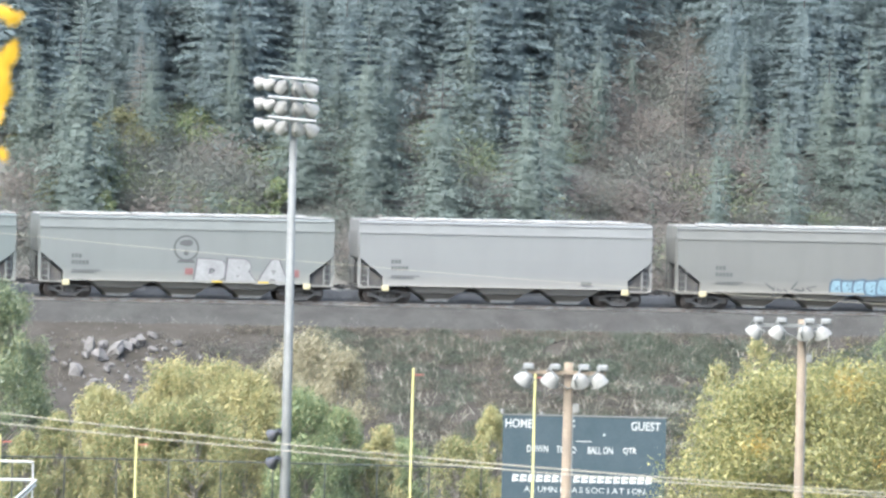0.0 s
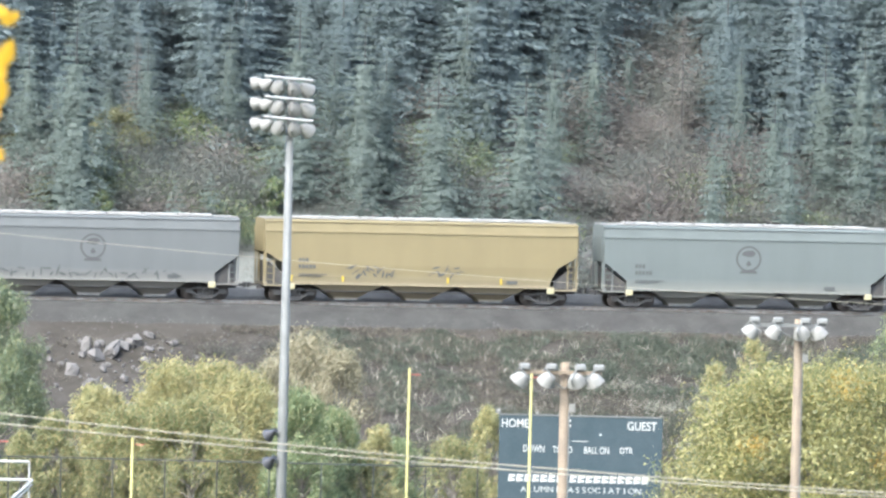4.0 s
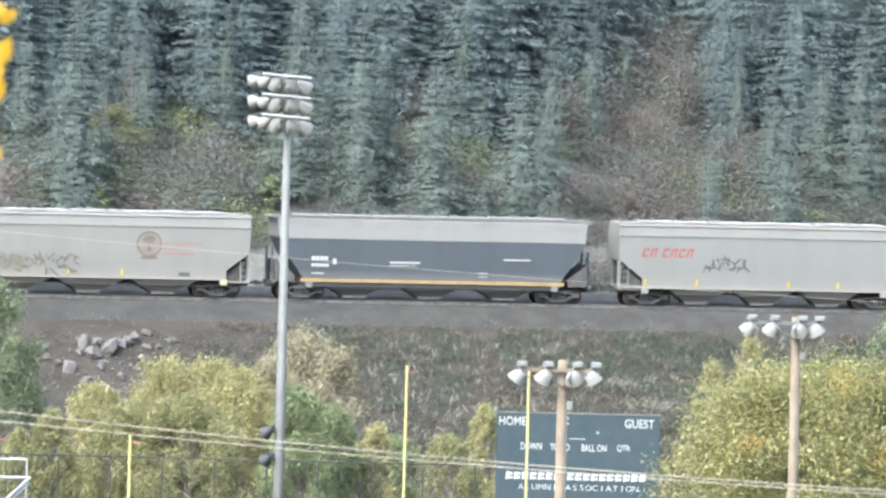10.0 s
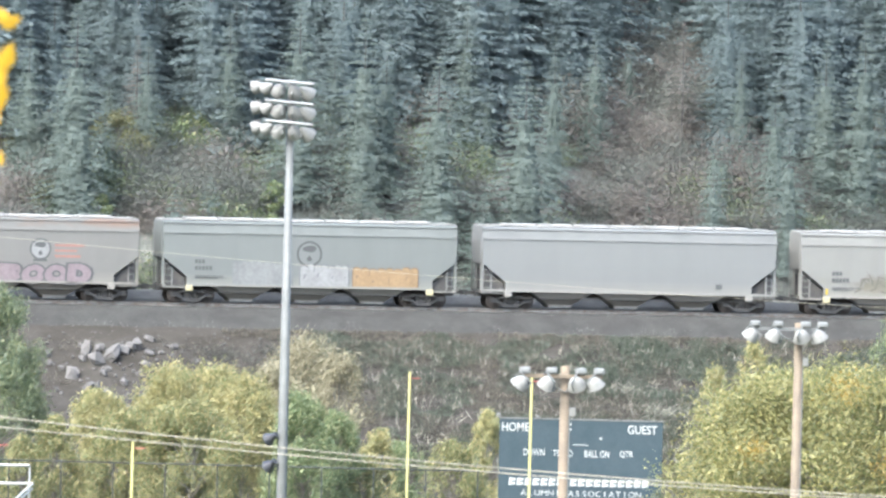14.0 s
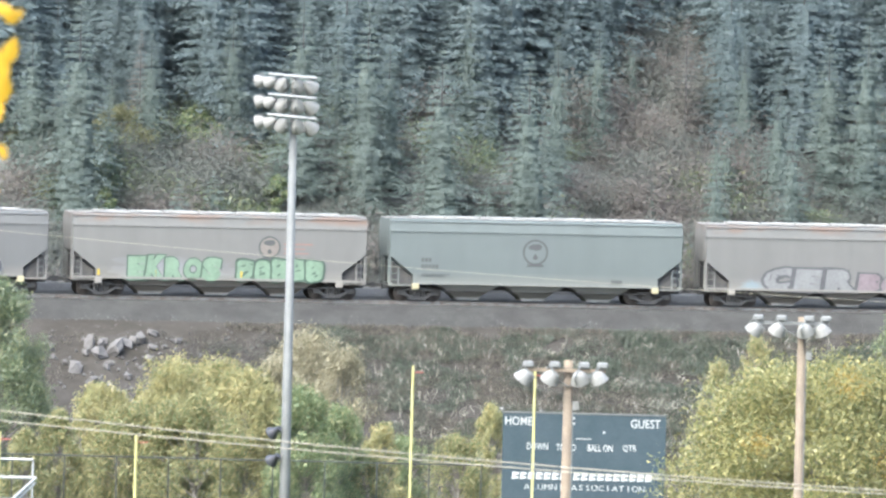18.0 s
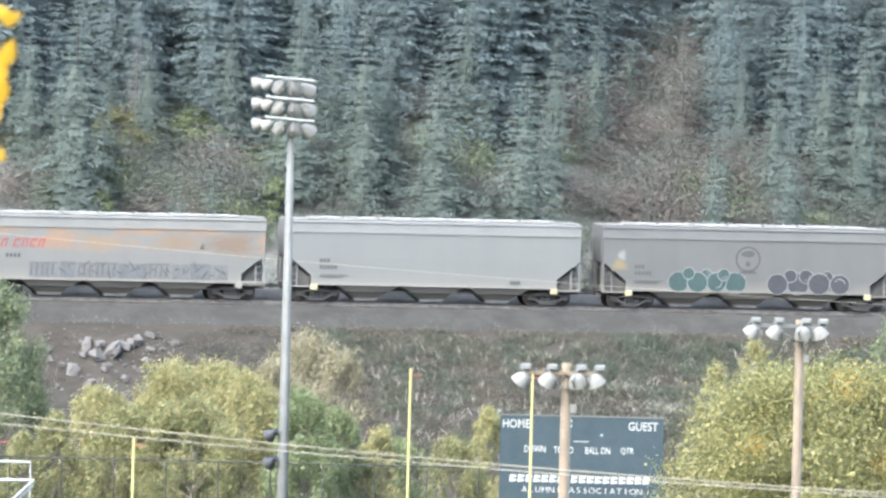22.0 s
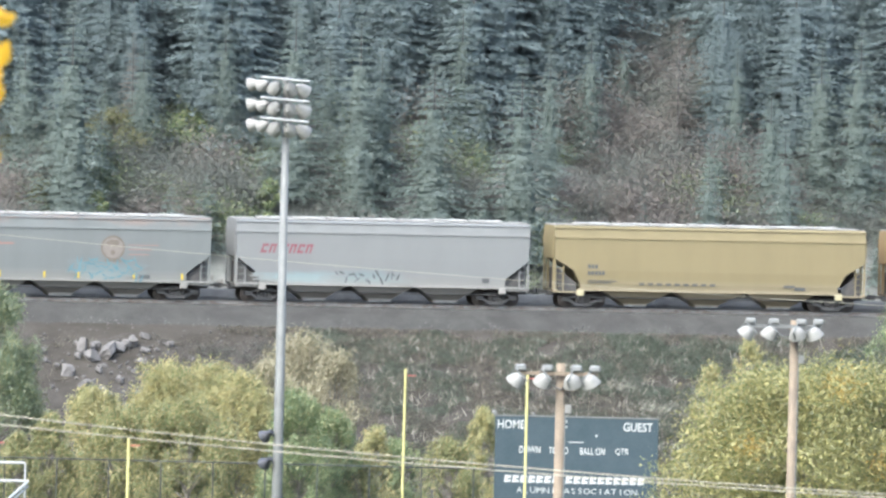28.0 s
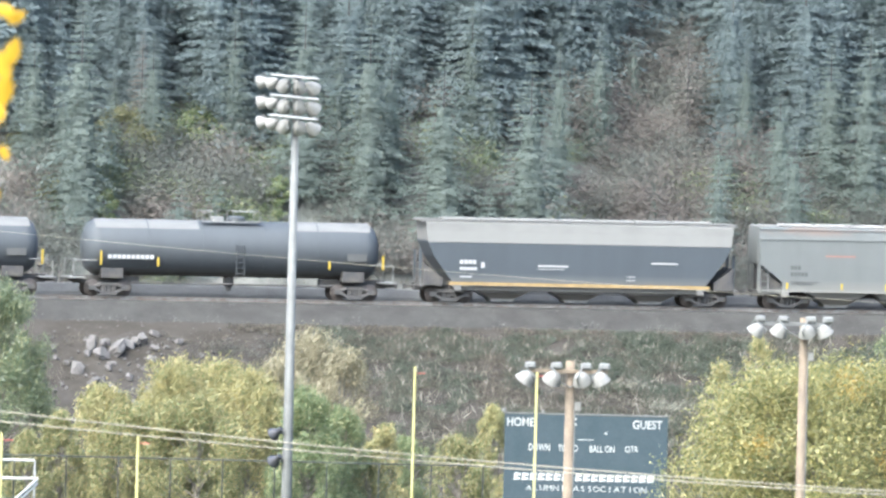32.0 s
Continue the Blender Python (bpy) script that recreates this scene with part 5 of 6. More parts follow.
def utility_pole(x, y, top, label):
    z0 = ground_z(x, y)
    p = thing("utility_pole", pose(x, y, z0), label, "utility pole", "utility poles")
    part("pole", rod((0, 0, -0.4), (0, 0, top - z0), 0.17, 0.12, 12), M_WOOD, p)
    part("crossarm", boxes((-0.9, 0.9, -0.06, 0.06, top - z0 - 0.6, top - z0 - 0.46)), M_WOOD, p)
    part("insulator", lathe([(0.03, 0), (0.06, 0.03), (0.04, 0.07), (0.06, 0.1), (0.03, 0.14)], 10), M_GALV, p, at=pose(0, 0, top - z0))


# two cables slung across the near valley: height by parabola through three places
def arc(y, x0, x1, za, zb, zc, n=40):
    """z at x = -4.22, 0.05 and 4.32 is za, zb, zc."""
    c2 = ((zc - zb) / 4.27 - (zb - za) / 4.27) / 8.54
    c1 = (zb - za) / 4.27 + c2 * 4.27
    return [(x, y, zb + c1 * (x - 0.05) + c2 * (x - 0.05) ** 2) for x in (x0 + (x1 - x0) * i / n for i in range(n + 1))]


upper = arc(200, -12, 16, 35.26, 34.92, 34.70)
lower = arc(200.25, -12, 16, 35.155, 34.86, 34.655)
cable("overhead_cable", upper, 0.0062, "pale overhead cable slung across the valley", 200)
cable("overhead_cable", lower, 0.0062, "pale overhead cable below another", 200)
utility_pole(upper[0][0], 200.12, upper[0][2] + 0.1, "wooden utility pole carrying two cables")
utility_pole(upper[-1][0], 200.12, upper[-1][2] + 0.1, "wooden utility pole on the slope")
thin = [(-40 + 80 * i / 30, 1000, 15.56 - 0.0562 * (-40 + 80 * i / 30) + 0.00045 * (-40 + 80 * i / 30) ** 2) for i in range(31)]
cable("thin_wire", thin, 0.009, "thin pale wire across the valley", 1000)
utility_pole(thin[0][0], 1000, thin[0][2] + 0.1, "wooden utility pole by the field")
utility_pole(thin[-1][0], 1000, thin[-1][2] + 0.1, "wooden utility pole beyond the field")

# ---- rocks ----
def rock_mesh(seed):
    """An angular slab, chipped all over."""
    rnd = random.Random(seed)
    bm = bmesh.new()
    for k in range(26):
        v = Vector((rnd.uniform(-1, 1), rnd.uniform(-1, 1), rnd.uniform(-1, 1)))
        m = max(abs(v.x), abs(v.y), abs(v.z)) * 0.6 + v.length * 0.4
        bm.verts.new(v / m * rnd.uniform(0.7, 1.0) * 0.9)
    out = bmesh.ops.convex_hull(bm, input=bm.verts)
    bmesh.ops.delete(bm, geom=[g for g in out["geom_interior"] if isinstance(g, bmesh.types.BMVert)], context="VERTS")
    bmesh.ops.subdivide_edges(bm, edges=list(bm.edges), cuts=2, use_grid_fill=True)
    for v in bm.verts:
        v.co += v.co.normalized() * 0.14 * noise.noise(v.co * 2.6 + Vector((seed * 5.0, 0, 0)))
    return finish(bm, "rock", M_ROCK)


ROCKS = [rock_mesh(k) for k in range(6)]


def rock(s, w, size, k, tall=1.0):
    p = on_track(s - 1.6, w, 0)
    z = ground_z(p.x, p.y)
    r = mesh_thing("rock", ROCKS[k % 6], Matrix(), "pale angular boulder on the embankment", "rock", "rocks on the embankment")
    r.matrix_basis = Matrix.LocRotScale((p.x, p.y, z + size * tall * 0.3), Euler((0.3 * k, 0.2 * k, 1.1 * k)), (size * (0.7 + 0.22 * (k % 3)), size * 0.7, size * tall))


for i, (s, w, size, tall) in enumerate(((-19.6, -8.5, 0.56, 1.5), (-18.9, -7.9, 0.36, 1.2), (-18.2, -8.7, 0.54, 1.6), (-17.9, -8.2, 0.4, 1.2), (-17.5, -8.0, 0.45, 1.3), (-19.1, -9.0, 0.5, 1.2), (-17.0, -7.6, 0.5, 1.1), (-18.7, -7.6, 0.4, 1.0), (-20.7, -10.2, 0.5, 1.0), (-17.2, -12.9, 0.55, 1.0), (-16.6, -7.4, 0.5, 0.9),
                                   (-20.0, -11.6, 0.45, 0.7), (-19.0, -12.2, 0.4, 0.8), (-17.9, -11.0, 0.38, 0.8), (-16.0, -7.9, 0.34, 0.8), (-19.9, -8.9, 0.35, 0.8), (-18.6, -9.6, 0.3, 0.9))):
    rock(s, w, size, i, tall)
rr = random.Random(5)
for i in range(110):
    rock(rr.uniform(-22, -13), rr.uniform(-16, -6.5), rr.choice((rr.uniform(0.08, 0.16), rr.uniform(0.1, 0.2), rr.uniform(0.15, 0.36))), i, 0.8)
for i in range(20):
    rock(rr.uniform(-12, 24), rr.uniform(-9, -6.5), rr.uniform(0.06, 0.15), i, 0.8)


def pebbles(count, s0, s1, w0, w1, lo, hi, seed):
    """Loose small stones, joined."""
    r = random.Random(seed)
    vs, fs = [], []
    for i in range(count):
        p = on_track(r.uniform(s0, s1), r.uniform(w0, w1), 0)
        z = ground_z(p.x, p.y)
        a = r.choice((r.uniform(lo, hi), lo))
        k = len(vs)
        for dx, dy, dz in ((1, 0, 0), (0, 1, 0), (-1, 0, 0), (0, -1, 0), (0, 0, 1), (0, 0, -1)):
            vs.append((p.x + dx * a * r.uniform(0.6, 1.4), p.y + dy * a * r.uniform(0.6, 1.2), z + a * 0.4 + dz * a * r.uniform(0.5, 1.1)))
        for q in ((0, 1), (1, 2), (2, 3), (3, 0)):
            fs += [(k + q[0], k + q[1], k + 4), (k + q[1], k + q[0], k + 5)]
    mesh_thing("loose_stones", from_arrays("loose_stones", vs, fs, M_ROCK), Matrix(), "small pale loose stones on the embankment", "stones", kind="stuff")


pebbles(420, -24, 28, -8.5, -4.9, 0.03, 0.09, 71)
pebbles(380, -24, -11, -18, -6, 0.04, 0.14, 72)

def bed_stones(count, seed):
    """Single stones that stand out on the shoulder of the gravel bed."""
    r = random.Random(seed)
    vs, fs = [], []
    for i in range(count):
        w = r.uniform(-4.7, -2.5)
        z = -0.3 - (-2.7 - w) * 0.52 if w < -2.7 else -0.26
        p = on_track(r.uniform(-26, 28), w, z)
        a = r.choice((0.03, 0.04, r.uniform(0.04, 0.1)))
        k = len(vs)
        for dx, dy, dz in ((1, 0, 0), (0, 1, 0), (-1, 0, 0), (0, -1, 0), (0, 0, 1), (0, 0, -1)):
            vs.append((p.x + dx * a * r.uniform(0.6, 1.4), p.y + dy * a * r.uniform(0.6, 1.2), p.z + dz * a * r.uniform(0.5, 1.1)))
        for q in ((0, 1), (1, 2), (2, 3), (3, 0)):
            fs += [(k + q[0], k + q[1], k + 4), (k + q[1], k + q[0], k + 5)]
    mesh_thing("bed_stones", from_arrays("bed_stones", vs, fs, M_STONE), Matrix(), "loose grey stones on the railway bed", "stones", kind="stuff")


M_STONE = surf("bed_stone", (0.062, 0.060, 0.057), (0.11, 0.105, 0.1), 3.0, 0.9, 0, 9.0, 0.5, 0.1)
bed_stones(2600, 73)

# ---- plants ----
L_YG = leafy("yellow_green_leaves", (0.085, 0.098, 0.038), (0.19, 0.18, 0.07), (0.37, 0.325, 0.13), 0.35)
L_AUT = leafy("turning_leaves", (0.138, 0.150, 0.066), (0.240, 0.222, 0.102), (0.385, 0.318, 0.145), 0.25)
L_GREEN = leafy("mid_green_leaves", (0.085, 0.118, 0.058), (0.15, 0.178, 0.088), (0.262, 0.262, 0.132), 0.25)
L_DARK = leafy("deep_green_leaves", (0.066, 0.092, 0.055), (0.104, 0.128, 0.070), (0.215, 0.215, 0.105), 0.4)
L_TAN = leafy("dry_tan_leaves", (0.15, 0.132, 0.082), (0.222, 0.196, 0.125), (0.31, 0.28, 0.185), 0.3)
L_GOLD = leafy("golden_leaves", (0.480, 0.252, 0.012), (0.510, 0.330, 0.018), (0.510, 0.396, 0.030), 0.3, 0.45)
# Hillside needles and brush are lightened: the haze is put into their colours.
L_PINE = leafy("hazed_blue_green_needles", (0.132, 0.158, 0.160), (0.139, 0.166, 0.167), (0.146, 0.173, 0.172), 0.03, 0.5, 0.2)
L_PINE2 = leafy("hazed_grey_green_needles", (0.142, 0.165, 0.150), (0.150, 0.174, 0.156), (0.158, 0.182, 0.162), 0.03, 0.5, 0.2)
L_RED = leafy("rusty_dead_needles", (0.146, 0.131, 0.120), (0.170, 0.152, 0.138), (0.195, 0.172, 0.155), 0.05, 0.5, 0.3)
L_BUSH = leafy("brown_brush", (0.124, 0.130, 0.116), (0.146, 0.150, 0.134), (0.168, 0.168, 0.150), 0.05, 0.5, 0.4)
L_SCRUB = leafy("brown_green_scrub", (0.062, 0.070, 0.052), (0.088, 0.092, 0.070), (0.140, 0.130, 0.100), 0.1, 0.3)
L_GRASS = leafy("dry_grass", (0.066, 0.062, 0.048), (0.102, 0.090, 0.074), (0.165, 0.142, 0.118), 0.15, 0.3)
L_WEED = leafy("green_weeds", (0.050, 0.062, 0.044), (0.076, 0.086, 0.064), (0.115, 0.116, 0.092), 0.2, 0.3)
L_STALK = leafy("pale_seed_heads", (0.217, 0.195, 0.152), (0.271, 0.250, 0.206), (0.336, 0.315, 0.271), 0.2, 0.3)
L_DUSK = leafy("dusky_brown_brush", (0.062, 0.062, 0.055), (0.088, 0.084, 0.074), (0.128, 0.118, 0.102), 0.1, 0.3)
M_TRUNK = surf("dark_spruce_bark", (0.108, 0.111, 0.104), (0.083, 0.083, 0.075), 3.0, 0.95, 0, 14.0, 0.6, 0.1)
L_MIX = leafy("green_yellow_leaves", (0.090, 0.110, 0.048), (0.175, 0.172, 0.078), (0.325, 0.268, 0.125), 0.25)
L_RUSTY = leafy("faded_orange_leaves", (0.142, 0.146, 0.083), (0.190, 0.185, 0.105), (0.237, 0.224, 0.132), 0.1, 0.45)
L_ORANGE = leafy("orange_leaves", (0.25, 0.15, 0.03), (0.32, 0.2, 0.045), (0.38, 0.26, 0.06), 0.25)
rng = np.random.default_rng(7)


def leaf_mesh(name, centres, size, material, lean=None, ratio=0.6):
    """A rhombic leaf at each centre, turned at random (or mostly along lean)."""
    n = len(centres)
    a = rng.normal(size=(n, 3))
    if lean is not None:
        a = a * 0.45 + lean
    a /= np.linalg.norm(a, axis=1)[:, None]
    b = np.cross(a, rng.normal(size=(n, 3)))
    b /= np.linalg.norm(b, axis=1)[:, None]
    s = size * rng.uniform(0.6, 1.25, n)[:, None]
    a, b = a * s, b * s * ratio
    v = np.stack([centres - a, centres + b * 0.5, centres + a, centres - b * 0.5], 1).reshape(-1, 3)
    me = bpy.data.meshes.new(name)
    me.vertices.add(n * 4)
    me.vertices.foreach_set("co", v.ravel())
    me.loops.add(n * 4)
    me.loops.foreach_set("vertex_index", np.arange(n * 4))
    me.polygons.add(n)
    me.polygons.foreach_set("loop_start", np.arange(n) * 4)
    me.update(calc_edges=True)
    me.materials.append(material)
    return me


def lobes(rad, height, count, seed, low=0.25, plume=False, dome=False):
    """Clump centres and radii that fill an uneven crown; a plume narrows to a ragged tip."""
    rnd = random.Random(seed)
    out = []
    for i in range(count):
        t = low + (1 - low) * (i + rnd.random()) / count
        k = (t - low) / (1 - low)
        wide = rad * math.sqrt(max(0.0, 1 - (max(0.0, k - 0.3) / 0.7) ** 2)) * (0.8 + 0.2 * min(1.0, k / 0.3))
        size = rad * rnd.uniform(0.17, 0.33)
        if plume:
            wide = rad * (1 - k ** 2.6) ** 0.8 * (0.85 + 0.15 * min(1.0, k / 0.25))
            size = rad * rnd.uniform(0.2, 0.36) * (1 - 0.35 * k)
        if dome:
            wide = rad * math.sqrt(1 - k ** 3.2)
            size = rad * rnd.uniform(0.09, 0.2)
        elif count > 60:
            size = rad * rnd.uniform(0.12, 0.26)
        a, r = rnd.uniform(0, math.tau), max(0.0, wide - size * 0.8) * rnd.random() ** 0.35
        out.append((Vector((r * math.cos(a), r * math.sin(a), min(t * height, height - size * (rnd.uniform(1.5, 2.4) if count > 60 and not dome else rnd.uniform(0.6, 1.3))))), size))
    return out


def broadleaf(name, x, y, height, rad, leaves, size, material, label, category="tree", seed=1, count=26, low=0.2, z0=None, group="", plume=False, dome=False):
    z = ground_z(x, y) if z0 is None else z0
    tree = thing(name, pose(x, y, z), label, category, group)
    rnd = random.Random(seed)
    cl = lobes(rad, height, count, seed, low, plume, dome)
    bm = bmesh.new()
    tube(bm, (0, 0, -0.2), (0.1, 0, height * 0.35), max(0.05, height * 0.018), max(0.03, height * 0.012), 8)
    tube(bm, (0.1, 0, height * 0.35), (rnd.uniform(-0.3, 0.3), 0, height * 0.75), max(0.03, height * 0.012), 0.02, 8)
    part("trunk", bm, M_BARK, tree)
    bm = bmesh.new()
    for c, r in cl[::2]:
        tube(bm, (0.05, 0, min(height * 0.5, c.z * 0.6)), tuple(c), max(0.02, height * 0.006), 0.012, 5)
    part("branchwork", bm, M_BARK, tree)
    vol = np.array([r ** 2 for c, r in cl])
    pick = rng.choice(len(cl), leaves, p=vol / vol.sum())
    d = rng.normal(size=(leaves, 3))
    d /= np.linalg.norm(d, axis=1)[:, None]
    d *= (rng.random(leaves) ** 0.28)[:, None] * (1 + 0.25 * rng.normal(size=leaves))[:, None]
    cc = np.array([tuple(c) for c, r in cl])[pick]
    cr = np.array([r for c, r in cl])[pick][:, None]
    pts = cc + d * cr * np.array([0.95, 0.95, 1.35] if plume else [1.0, 1.0, 0.95] if dome or count < 60 else [0.95, 0.95, 1.45])
    pts[:, 2] = np.maximum(pts[:, 2], 0.15)
    sweep_up = None if dome or count < 60 else np.tile((0.42, 0.0, 0.75), (leaves, 1))
    part("crown", leaf_mesh("crown", pts, size, material, sweep_up), None, tree)
    return tree


def conifer_meshes(seed, height, wide, material, sparse=1.0):
    """Trunk, a close inner mass of foliage in uneven tiers, and fine drooping sprays over it."""
    r = np.random.default_rng(seed)
    tr = bmesh.new()
    tube(tr, (0, 0, -0.5), (0, 0, height * 0.55), height * 0.008, height * 0.005, 7)
    tube(tr, (0, 0, height * 0.55), (0, 0, height * 0.93), height * 0.005, 0.008, 7)
    up = np.array([0.0, 0.0, 1.0])
    ragged = 0.78 + 0.4 * r.random(int(height * 2) + 2)

    def reach_at(t, a, tiers):
        """How far the foliage stands out at that share of the height, towards that side."""
        k = ragged[int(t * height * 2)] if tiers else 0.92
        lump = noise.noise(Vector((math.cos(a) * 1.6 + seed * 7.0, math.sin(a) * 1.6, t * height * 0.9)))
        return wide * 1.08 * (1 - t) ** 1.0 * k * (1 + 0.42 * lump) + 0.05

    quads = []
    dense = sparse > 0.7
    if dense:
        rows, cols = int(height * 4), 20
        grid = [[np.array([math.cos(c * math.tau / cols) * q, math.sin(c * math.tau / cols) * q, (0.04 + 0.68 * i / rows) * height - 0.2 * q])
                 for c in range(cols) for q in (0.44 * reach_at(0.04 + 0.68 * i / rows, c * math.tau / cols, False) * r.uniform(0.8, 1.15),)] for i in range(rows)]
        for i in range(rows - 1):
            for c in range(cols):
                d = (c + 1) % cols
                quads.append((grid[i][c], grid[i][d], grid[i + 1][d], grid[i + 1][c]))
    whorls = int(height * 3)
    for i in range(whorls):
        t = 0.05 + 0.945 * (i + r.uniform(-0.4, 0.4)) / whorls
        if t >= 0.99:
            continue
        nb = int((9 + 7 * (1 - t)) * sparse) + 1
        off = r.uniform(0, 6.28)
        for b in range(nb):
            a = off + b * 6.283 / nb + r.uniform(-0.25, 0.25)
            ln = reach_at(t, a, True) * r.uniform(0.75, 1.35)
            out = np.array([math.cos(a), math.sin(a), 0.0])
            side = np.array([-math.sin(a), math.cos(a), 0.0])
            m = 8 + int(ln * 14)
            for k in range(m):
                u = r.uniform(0.38 if dense else 0.15, 1.0)
                spread = 0.34 * ln * (1.15 - u) + 0.05
                p = up * (t * height + ln * (0.1 * (t - 0.4) * u - 0.2 * u * u) + r.normal() * 0.03) + out * ln * u + side * r.normal() * spread * 0.6
                s = 0.15 * r.uniform(0.7, 1.35) * (0.5 + 0.5 * min(1.0, (1 - t) * 2.2))
                d = out * 0.7 + side * r.normal() * 0.5 - up * r.uniform(0.1, 0.75)
                d /= np.linalg.norm(d)
                wv = side + r.normal(size=3) * 0.7
                wv -= d * (wv @ d)
                wv /= np.linalg.norm(wv)
                quads.append((p, p + d * s * 0.5 + wv * s * 0.2, p + d * s, p + d * s * 0.5 - wv * s * 0.2))
    v = np.array(quads).reshape(-1, 3)
    n = len(quads)
    me = bpy.data.meshes.new("crown")
    me.vertices.add(n * 4)
    me.vertices.foreach_set("co", v.ravel())
    me.loops.add(n * 4)
    me.loops.foreach_set("vertex_index", np.arange(n * 4))
    me.polygons.add(n)
    me.polygons.foreach_set("loop_start", np.arange(n) * 4)
    me.update(calc_edges=True)
    me.materials.append(material)
    return finish(tr, "trunk", M_TRUNK), me


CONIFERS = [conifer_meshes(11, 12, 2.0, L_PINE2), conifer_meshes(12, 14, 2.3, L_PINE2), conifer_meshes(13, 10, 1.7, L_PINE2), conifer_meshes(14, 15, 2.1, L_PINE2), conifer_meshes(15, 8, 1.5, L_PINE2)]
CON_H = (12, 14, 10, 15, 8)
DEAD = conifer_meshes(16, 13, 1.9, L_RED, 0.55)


def conifer(x, y, k, height, label="blue-green spruce on the hillside, haze put into its colour", pair=None, ref=None, stout=1.0, needles=None):
    tr, cr = pair or CONIFERS[k]
    f = height / (ref or CON_H[k])
    t = thing("spruce", pose(x, y, ground_z(x, y) - 0.1, 0, 0, (x * 77 + y * 13) % 360), label, "tree", "spruces on the hillside")
    t.scale = (f * stout * 1.2, f * stout * 1.2, f)
    part("trunk", tr, None, t)
    crown = part("crown", cr, None, t)
    if needles:
        crown.material_slots[0].link = "OBJECT"
        crown.material_slots[0].material = needles


def by_line(s, w):
    p = on_track(s, w, 0)
    return p.x, p.y


# the spruces that stand out: x, depth, height of the tip
for x, y, tip, k, st in ((-20.48, 1160.3, 26.53, 1, 1.00), (-16.58, 1166.1, 24.33, 0, 0.95), (-12.04, 1168.0, 26.00, 3, 0.90), (-8.08, 1164.7, 27.10, 3, 1.10), (-4.42, 1164.4, 26.56, 1, 0.95), (-3.21, 1166.7, 24.56, 0, 0.80), (-0.25, 1163.2, 23.92, 1, 1.10), (1.27, 1171.6, 26.76, 3, 0.90), (4.66, 1164.1, 23.71, 0, 1.15), (6.24, 1169.5, 25.06, 3, 0.75), (8.54, 1173.1, 25.48, 1, 0.90), (16.79, 1173.6, 24.88, 3, 0.80), (18.70, 1169.9, 22.50, 0, 0.90), (19.48, 1166.0, 20.53, 2, 0.80), (21.54, 1172.5, 25.17, 1, 0.95), (23.73, 1171.9, 26.51, 3, 1.00), (15.24, 1164.7, 18.39, 4, 0.85), (-23.19, 1163.8, 24.68, 0, 1.00), (-18.77, 1167.7, 22.20, 1, 1.00), (-14.21, 1169.6, 23.07, 0, 0.90), (-6.14, 1170.2, 24.05, 0, 0.90), (2.49, 1170.9, 22.34, 2, 1.00), (10.44, 1176.5, 24.68, 1, 0.80)):
    conifer(x, y, k, tip - ground_z(x, y), stout=st)
conifer(13.5, 1174, 0, 26.1 - ground_z(13.5, 1174), "rusty half-dead spruce on the hillside", DEAD, 13)
conifer(-17.2, 1167, 0, 24.5 - ground_z(-17.2, 1167), "rusty half-dead spruce on the hillside", DEAD, 13)
# Trees behind take bluer, slightly darker needles: depth put into their colour.
tr_rnd = random.Random(21)
for i in range(200):
    s, w = tr_rnd.uniform(-36, 38), tr_rnd.choice((tr_rnd.uniform(21, 31), tr_rnd.uniform(26, 52)))
    if 14.5 < s < 21 and w < 38 and tr_rnd.random() < 0.85:
        continue
    x, y = by_line(s, w)
    k = tr_rnd.randrange(5)
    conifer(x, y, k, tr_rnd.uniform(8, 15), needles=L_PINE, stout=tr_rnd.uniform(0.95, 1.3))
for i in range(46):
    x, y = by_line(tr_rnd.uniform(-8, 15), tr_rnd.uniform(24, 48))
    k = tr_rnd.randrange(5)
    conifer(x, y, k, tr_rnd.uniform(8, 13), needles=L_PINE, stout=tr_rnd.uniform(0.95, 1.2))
for i in range(40):
    s, w = tr_rnd.uniform(-36, 38), tr_rnd.uniform(10, 20)
    if 12 < s < 21 and tr_rnd.random() < 0.5:
        continue
    x, y = by_line(s, w)
    conifer(x, y, 4, tr_rnd.uniform(2.0, 5.5), "small young spruce on the hillside", stout=tr_rnd.uniform(1.0, 1.4))

# shrubs on the hillside
for x, y, tip, r, m, sd in ((-18.2, 1167, 20.0, 1.9, L_RUSTY, 1), (-16.8, 1166, 19.1, 1.5, L_RUSTY, 2), (-23.2, 1165, 18.7, 1.9, L_RUSTY, 3), (-13.9, 1168, 20.1, 1.6, L_GREEN, 4), (-9.6, 1163, 16.3, 1.1, L_GREEN, 5), (-22.3, 1162, 15.7, 1.3, L_RUSTY, 6), (-18.9, 1160, 15.4, 1.0, L_GREEN, 7)):
    g = ground_z(x, y)
    broadleaf("hillside_shrub", x, y, max(tip - g, 1.5), r, 2600, 0.13, m, "yellowing leafy shrub on the wooded hill" if m is L_RUSTY else "green leafy shrub on the wooded hill", "shrub", sd, 14, 0.1, group="shrubs on the hillside")
sh = random.Random(3)
BRUSH = []
for k in range(4):
    pts = rng.normal(size=(1800, 3)) * np.array([0.55, 0.55, 0.4]) + np.array([0, 0, 0.55])
    pts[:, 2] = np.abs(pts[:, 2])
    BRUSH.append(leaf_mesh("brush", pts, 0.075, (L_BUSH, L_BUSH, L_DARK, L_RED)[k]))
